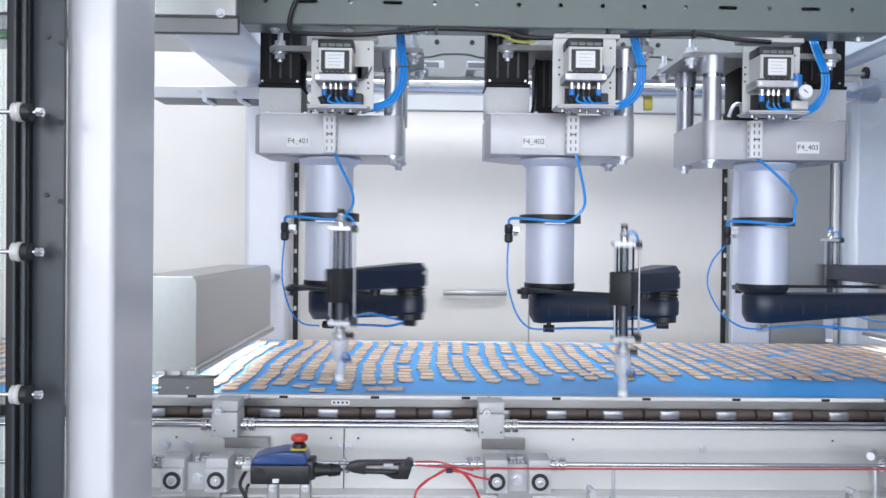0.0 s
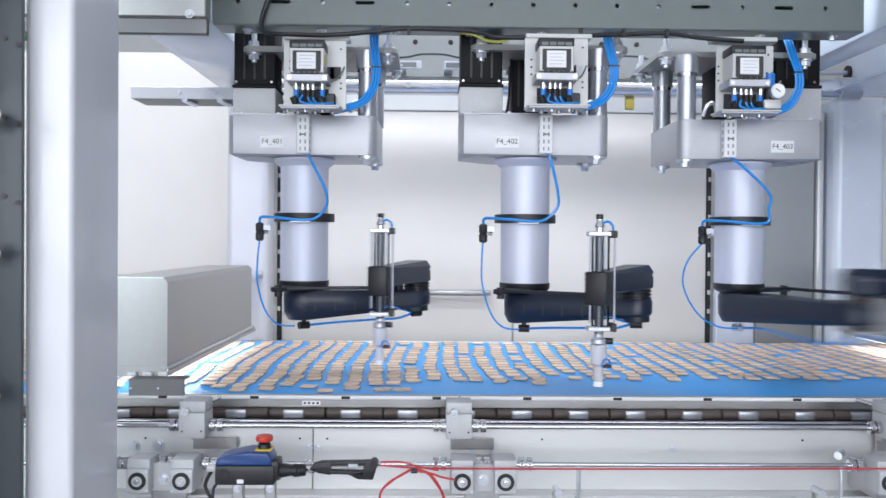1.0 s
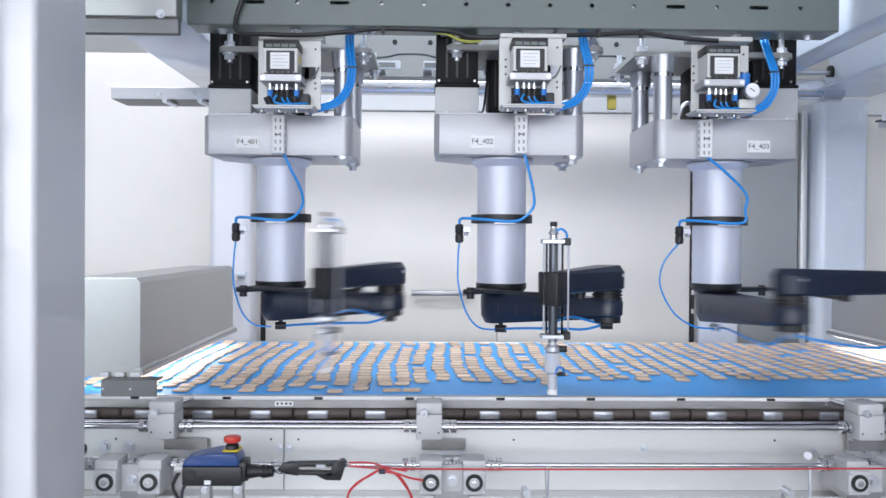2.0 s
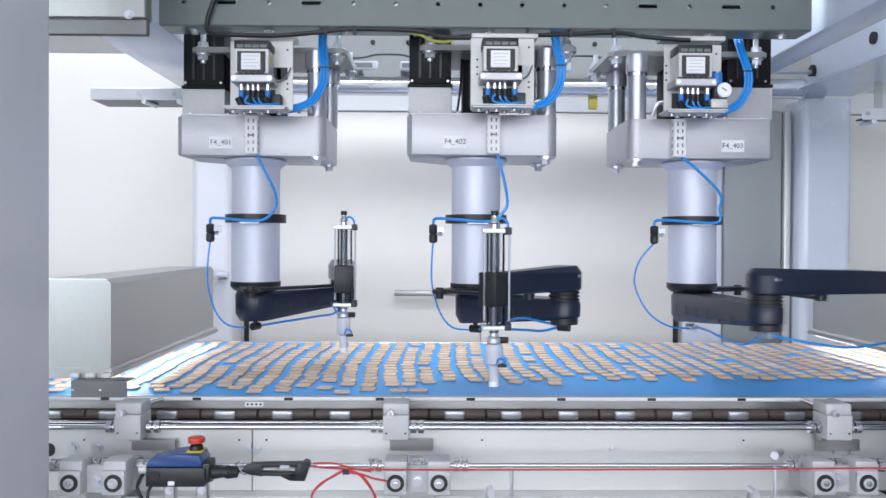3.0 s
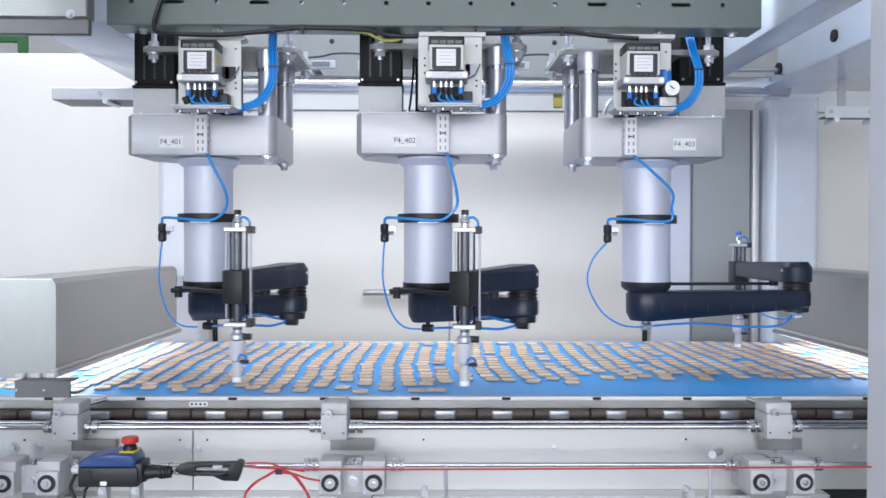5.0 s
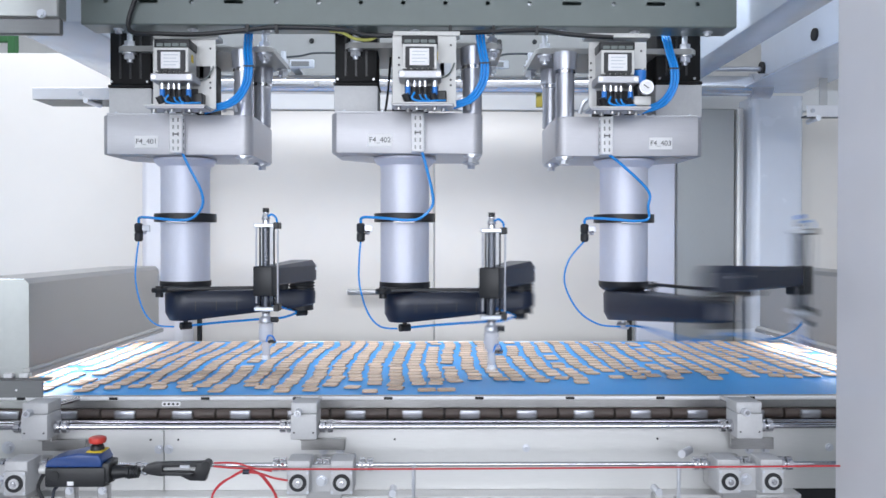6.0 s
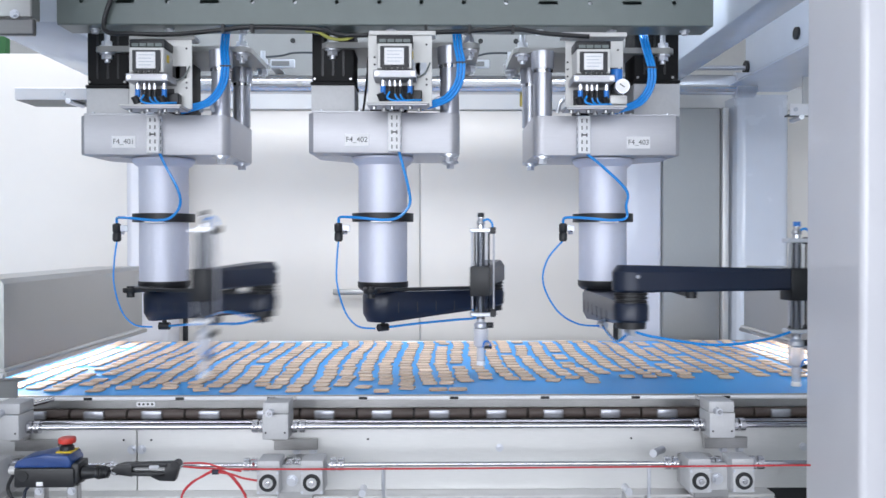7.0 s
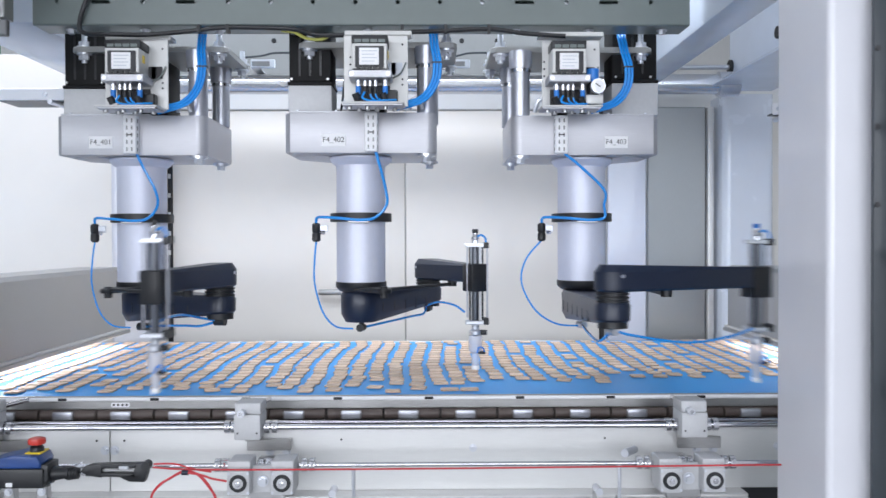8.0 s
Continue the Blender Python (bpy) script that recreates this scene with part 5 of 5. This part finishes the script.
# ---- motion of the arms and the belt load ----
# seconds, upper arm angle, forearm angle, lift of the tool
FIRST_ROBOT_ROWS = [
    (0, -43.5, 236.2, 0.045), (0.033, -46, 244.3, 0.04), (0.1, 18.1, 251, 0.045), (0.2, 11.2, 253.7, 0.019), (0.3, -1.4, 243.1, 0.045), (0.4, -36.8, 249.2, 0.032), (0.5, -29.1, 247.3, 0.045),
    (0.6, 9.3, 250.2, 0.044), (0.7, 10.2, 250, 0.045), (0.8, -40.5, 241.1, 0.045), (0.9, -41.2, 239.9, 0.045), (1, 12.3, 251.5, 0.045), (1.1, 12.7, 251.9, 0.045),
    (1.2, -42.1, 238.3, 0.045), (1.3, -45.2, 233.7, 0.031), (1.4, -14.8, 238.1, 0.045), (1.5, 52.7, 301.7, 0.045), (1.6, 39.9, 291.4, 0.045), (1.7, -6.4, 250.2, 0.045),
    (1.8, -45.2, 233.7, 0.045), (1.9, -45.2, 233.7, 0.034), (2, -14.8, 238.1, 0.045), (2.1, 12.3, 251.5, 0.029), (2.2, 12.7, 251.9, 0.045), (2.3, -36.8, 249.2, 0.045),
    (2.4, -40.5, 241.1, 0.011), (2.5, -41.2, 239.9, 0.045), (2.6, 14, 251.6, 0.045), (2.7, 15.6, 260.6, 0.012), (2.8, 6.4, 256.5, 0), (2.9, 15.6, 260.6, 0.04),
    (3, 47.7, 277, 0.06), (3.1, 48, 277.8, 0.06), (3.2, 48.7, 276.9, 0.06), (3.3, -1.6, 253.2, 0.045), (3.4, -35.5, 252.9, 0.037), (3.5, -34.5, 252.3, 0.045),
    (3.6, 14, 251.6, 0.045), (3.7, 12.8, 250.3, 0.045), (3.8, -38.8, 244.5, 0.045), (3.9, -38.5, 245.2, 0.045), (4, 16.2, 271.5, 0.045), (4.1, 24.3, 274.4, 0.06),
    (4.2, 23.7, 273.5, 0.06), (4.3, 3.5, 263.6, 0.045), (4.4, -35.4, 253.3, 0.045), (4.5, -35.1, 254.4, 0.043), (4.6, 2.2, 258.9, 0.045), (4.7, 10.8, 259.3, 0.06),
    (4.8, 10.8, 259.3, 0.045), (4.9, -35.4, 253.3, 0.045), (5, -35.4, 253.3, 0.045), (5.1, 3.5, 263.6, 0.045), (5.2, 23.7, 273.5, 0.06), (5.3, 23.7, 273.5, 0.06),
    (5.4, -35.2, 253.8, 0.045), (5.5, -34.9, 255.1, 0.045), (5.6, 7.4, 260.4, 0.045), (5.7, 7.4, 260.4, 0.006), (5.8, 6.6, 254.4, 0), (5.9, 7.4, 260.4, 0.008),
    (6, 14.4, 259.6, 0.06), (6.1, 14.2, 260.3, 0.045), (6.2, -34.9, 255.1, 0.045), (6.3, -35.2, 253.8, 0.045), (6.4, 5.3, 256.8, 0.045), (6.5, 12.9, 258.4, 0.009),
    (6.6, 13.4, 259.7, 0.06), (6.7, 13.3, 257.9, 0.06), (6.8, 13.5, 257.2, 0.06), (6.9, 13.8, 257.9, 0.06), (7, -22.4, 252.8, 0.045), (7.1, -34.7, 255.9, 0.012),
    (7.2, -19.8, 264, 0.045), (7.3, 7.5, 261.8, 0.033), (7.4, 8.9, 261.8, 0.06), (7.5, 9.2, 263, 0.06), (7.6, 9.5, 262.9, 0.06), (7.7, 9.7, 263.5, 0.06),
    (7.8, 10.1, 262.8, 0.06), (7.9, -33.5, 261.8, 0.045), (8, -35.4, 253.3, 0.019),
]
SECOND_ROBOT_ROWS = [
    (0, -35, 235.9, 0.013), (0.1, -30.5, 232.4, 0.045), (0.2, 26.2, 256.2, 0.045), (0.3, 36.7, 266.2, 0.037), (0.4, -14.4, 224.4, 0.045), (0.5, -44.1, 228.7, 0.019),
    (0.6, 5.9, 234.2, 0.045), (0.7, 70.1, 310.2, 0.045), (0.8, 69.2, 310.8, 0.045), (0.9, 14.3, 250.4, 0.045), (1, -34.8, 238.7, 0.038), (1.1, -22.2, 234.4, 0.045),
    (1.2, 66.9, 307.2, 0.045), (1.3, 66.6, 307.7, 0.045), (1.4, -11, 228.9, 0.045), (1.5, -39, 232.1, 0.014), (1.6, -22.6, 230.5, 0.045), (1.7, 43, 272.8, 0.045),
    (1.8, 66.9, 307.2, 0.045), (1.9, -22.6, 230.5, 0.045), (2, -39, 232.1, 0.019), (2.1, -39, 232.1, 0.033), (2.2, -11, 228.9, 0.045), (2.3, 68.5, 297.3, 0.045),
    (2.4, 68.5, 297.3, 0.045), (2.5, -22.2, 234.4, 0.045), (2.6, -34.8, 238.7, 0), (2.7, -22.2, 234.4, 0.036), (2.8, -3.8, 235.1, 0.029), (2.9, -48, 230, 0.045),
    (3, -50.7, 226.9, 0.045), (3.1, -5.9, 231, 0.045), (3.2, 68.5, 297.3, 0.031), (3.3, 29.4, 255.8, 0.045), (3.4, -42.6, 235.9, 0.045), (3.5, -40, 232.5, 0.045),
    (3.6, 19.5, 252.8, 0.045), (3.7, 30, 261.6, 0.043), (3.8, -24, 228.4, 0.045), (3.9, -48.9, 229, 0.026), (4, -46.8, 231.5, 0.045), (4.1, 27.3, 255.4, 0.045),
    (4.2, 51.1, 281.3, 0.033), (4.3, -6.2, 242.9, 0.045), (4.4, -43.3, 236.4, 0.041), (4.5, -42.7, 237.4, 0.045), (4.6, 47.8, 277.7, 0.045), (4.7, 59, 293, 0.045),
    (4.8, -6.2, 242.9, 0.045), (4.9, -43.3, 236.4, 0.042), (5, -43.3, 236.4, 0.045), (5.1, 27.3, 255.4, 0.045), (5.2, 51.1, 281.3, 0.033), (5.3, -6.2, 242.9, 0.045),
    (5.4, -38.3, 245.5, 0.017), (5.5, -21.9, 238.4, 0.045), (5.6, 22.2, 256.2, 0.029), (5.7, 4.8, 249.3, 0.045), (5.8, -26, 240.4, 0.045), (5.9, -38.3, 245.5, 0.034),
    (6, 4.8, 249.3, 0.045), (6.1, 22.2, 256.2, 0.029), (6.2, -21.9, 238.4, 0.045), (6.3, -42.9, 237.1, 0.019), (6.4, -38.2, 236.3, 0.045), (6.5, 29.3, 256.9, 0.045),
    (6.6, 41.3, 268.2, 0.028), (6.7, 0, 242.5, 0.045), (6.8, -38.6, 244.9, 0.032), (6.9, -28.3, 242.9, 0.045), (7, 20.3, 261.4, 0.045), (7.1, 20.4, 262, 0.045),
    (7.2, -43.5, 236.1, 0.045), (7.3, -45.1, 233.7, 0.045), (7.4, 13.5, 259.3, 0.045), (7.5, 40.6, 294.1, 0.01), (7.6, 14.1, 269.6, 0.045), (7.7, -36.5, 248.8, 0.045),
    (7.8, -40.2, 241.8, 0.005), (7.9, -34.5, 252.8, 0.045), (7.96, 54.7, 298.2, 0.004), (8, 55.3, 298.5, 0.002),
]
THIRD_ROBOT_ROWS = [
    (0, 4, 95, 0.034), (0.1, -35, 88, 0.045), (0.2, -80, 12, 0.045), (0.3, -82.5, 12, 0.003), (0.4, -84, 12, 0.002), (0.5, -84.5, 12, 0.045),
    (0.6, -35, 78, 0.045), (0.7, 4, 93, 0.041), (0.8, 4, 94, 0.002), (0.9, 4, 90, 0.045), (1, -74, 12, 0.045), (1.1, -91.5, 12, 0.016),
    (1.2, -95, 12, 0.003), (1.3, -95, 12, 0.018), (1.4, -71, 12, 0.045), (1.5, 4, 86, 0.045), (1.6, 9.2, 89.5, 0.005), (1.7, 6.2, 90, 0.005),
    (1.8, 4, 88, 0.045), (1.9, -50, 55, 0.045), (2, -88, 12, 0.045), (2.1, -92, 10, 0.045), (2.2, -60, 45, 0.045), (2.3, 0, 85, 0.045),
    (2.4, 5, 90, 0.005), (2.5, 4, 88, 0.045), (2.6, -45, 55, 0.045), (2.7, -80, 16, 0.045), (2.8, -85.5, 12, 0.008), (2.9, -86.8, 12, 0.001),
    (3, -86.5, 12, 0.045), (3.1, -30, 62.5, 0.045), (3.2, 6, 87, 0.045), (3.3, 6.5, 86.5, 0.015), (3.4, -8, 81, 0.045), (3.5, -38, 54, 0.045),
    (3.6, -83.2, 12, 0.045), (3.7, -85.2, 12, 0.002), (3.8, -86, 12, 0.031), (3.9, -75.5, 43.5, 0.045), (4, 1.5, 90.5, 0.045), (4.1, 6.5, 91, 0.002),
    (4.2, 4, 90, 0.038), (4.3, -22, 69, 0.045), (4.4, -78.8, 12, 0.045), (4.5, -81.5, 12, 0.004), (4.6, -84.2, 12, 0.009), (4.7, -81.2, 23.5, 0.045),
    (4.8, -55, 50, 0.045), (4.9, 0, 88, 0.045), (5, 5, 92, 0.004), (5.1, 3, 90, 0.045), (5.2, -45, 55, 0.045), (5.3, -85, 14, 0.045),
    (5.4, -90, 10, 0.001), (5.5, -86, 14, 0.045), (5.6, -45, 55, 0.045), (5.7, 2, 76, 0.045), (5.8, 7.8, 79.5, 0.002), (5.9, 3.8, 77, 0.045),
    (6, -73, 42.5, 0.045), (6.1, -90.8, 12.5, 0.043), (6.2, -95.2, 7.5, 0.011), (6.3, -96, 3.5, 0.045), (6.4, -66, 64.5, 0.045), (6.5, -2.8, 93, 0.045),
    (6.6, 5.8, 93, 0.007), (6.7, 5.5, 92.5, 0.045), (6.8, -62, 62.5, 0.045), (6.9, -86.8, 21, 0.045), (7, -93.5, 8.5, 0.016), (7.1, -94.5, 8, 0.035),
    (7.2, -81.8, 43.5, 0.045), (7.3, -0.2, 86.5, 0.045), (7.4, 4.5, 92, 0.007), (7.5, 4.5, 91.5, 0.011), (7.6, 2.8, 79, 0.045), (7.7, -78, 36.5, 0.045),
    (7.8, -92.2, 11.5, 0.033), (7.9, -94, 8, 0.008), (8, -91.2, 20.5, 0.011),
]


def motions():
    for rob, rows in zip(ROBOTS, (FIRST_ROBOT_ROWS, SECOND_ROBOT_ROWS, THIRD_ROBOT_ROWS)):
        arm_rows, crank_rows, rod_rows, fore_rows, tool_rows = [], [], [], [], []
        for t, a, f, lift in rows:
            ca, sa, cf, sf = math.cos(radians(a)), math.sin(radians(a)), math.cos(radians(f)), math.sin(radians(f))
            ex, ey = rob["l1"] * ca, rob["l1"] * sa
            arm_rows.append((t, pose(0, 0, 0, 0, 0, a)))
            crank_rows.append((t, pose(0, 0, 0, 0, 0, f)))
            rod_rows.append((t, pose(CRANK * cf, CRANK * sf, 0, 0, 0, a)))
            fore_rows.append((t, pose(ex, ey, 0, 0, 0, f)))
            tool_rows.append((t, pose(ex + rob["l2"] * cf, ey + rob["l2"] * sf, lift)))
        walk(rob["upper_arm"], arm_rows)
        walk(rob["crank"], crank_rows)
        walk(rob["link_rod"], rod_rows)
        walk(rob["forearm"], fore_rows)
        walk(rob["tool_shaft"], tool_rows)
    walk(chain, [(0.0, pose(4 * CHAIN_SPEED, 0, 0)), (4.0, pose(0, 0, 0)), (8.0, pose(-4 * CHAIN_SPEED, 0, 0))])
    walk(layer, [(0.0, pose(-4 * BELT_SPEED, 0, 0)), (4.0, pose(0, 0, 0)), (8.0, pose(4 * BELT_SPEED, 0, 0))])


motions()
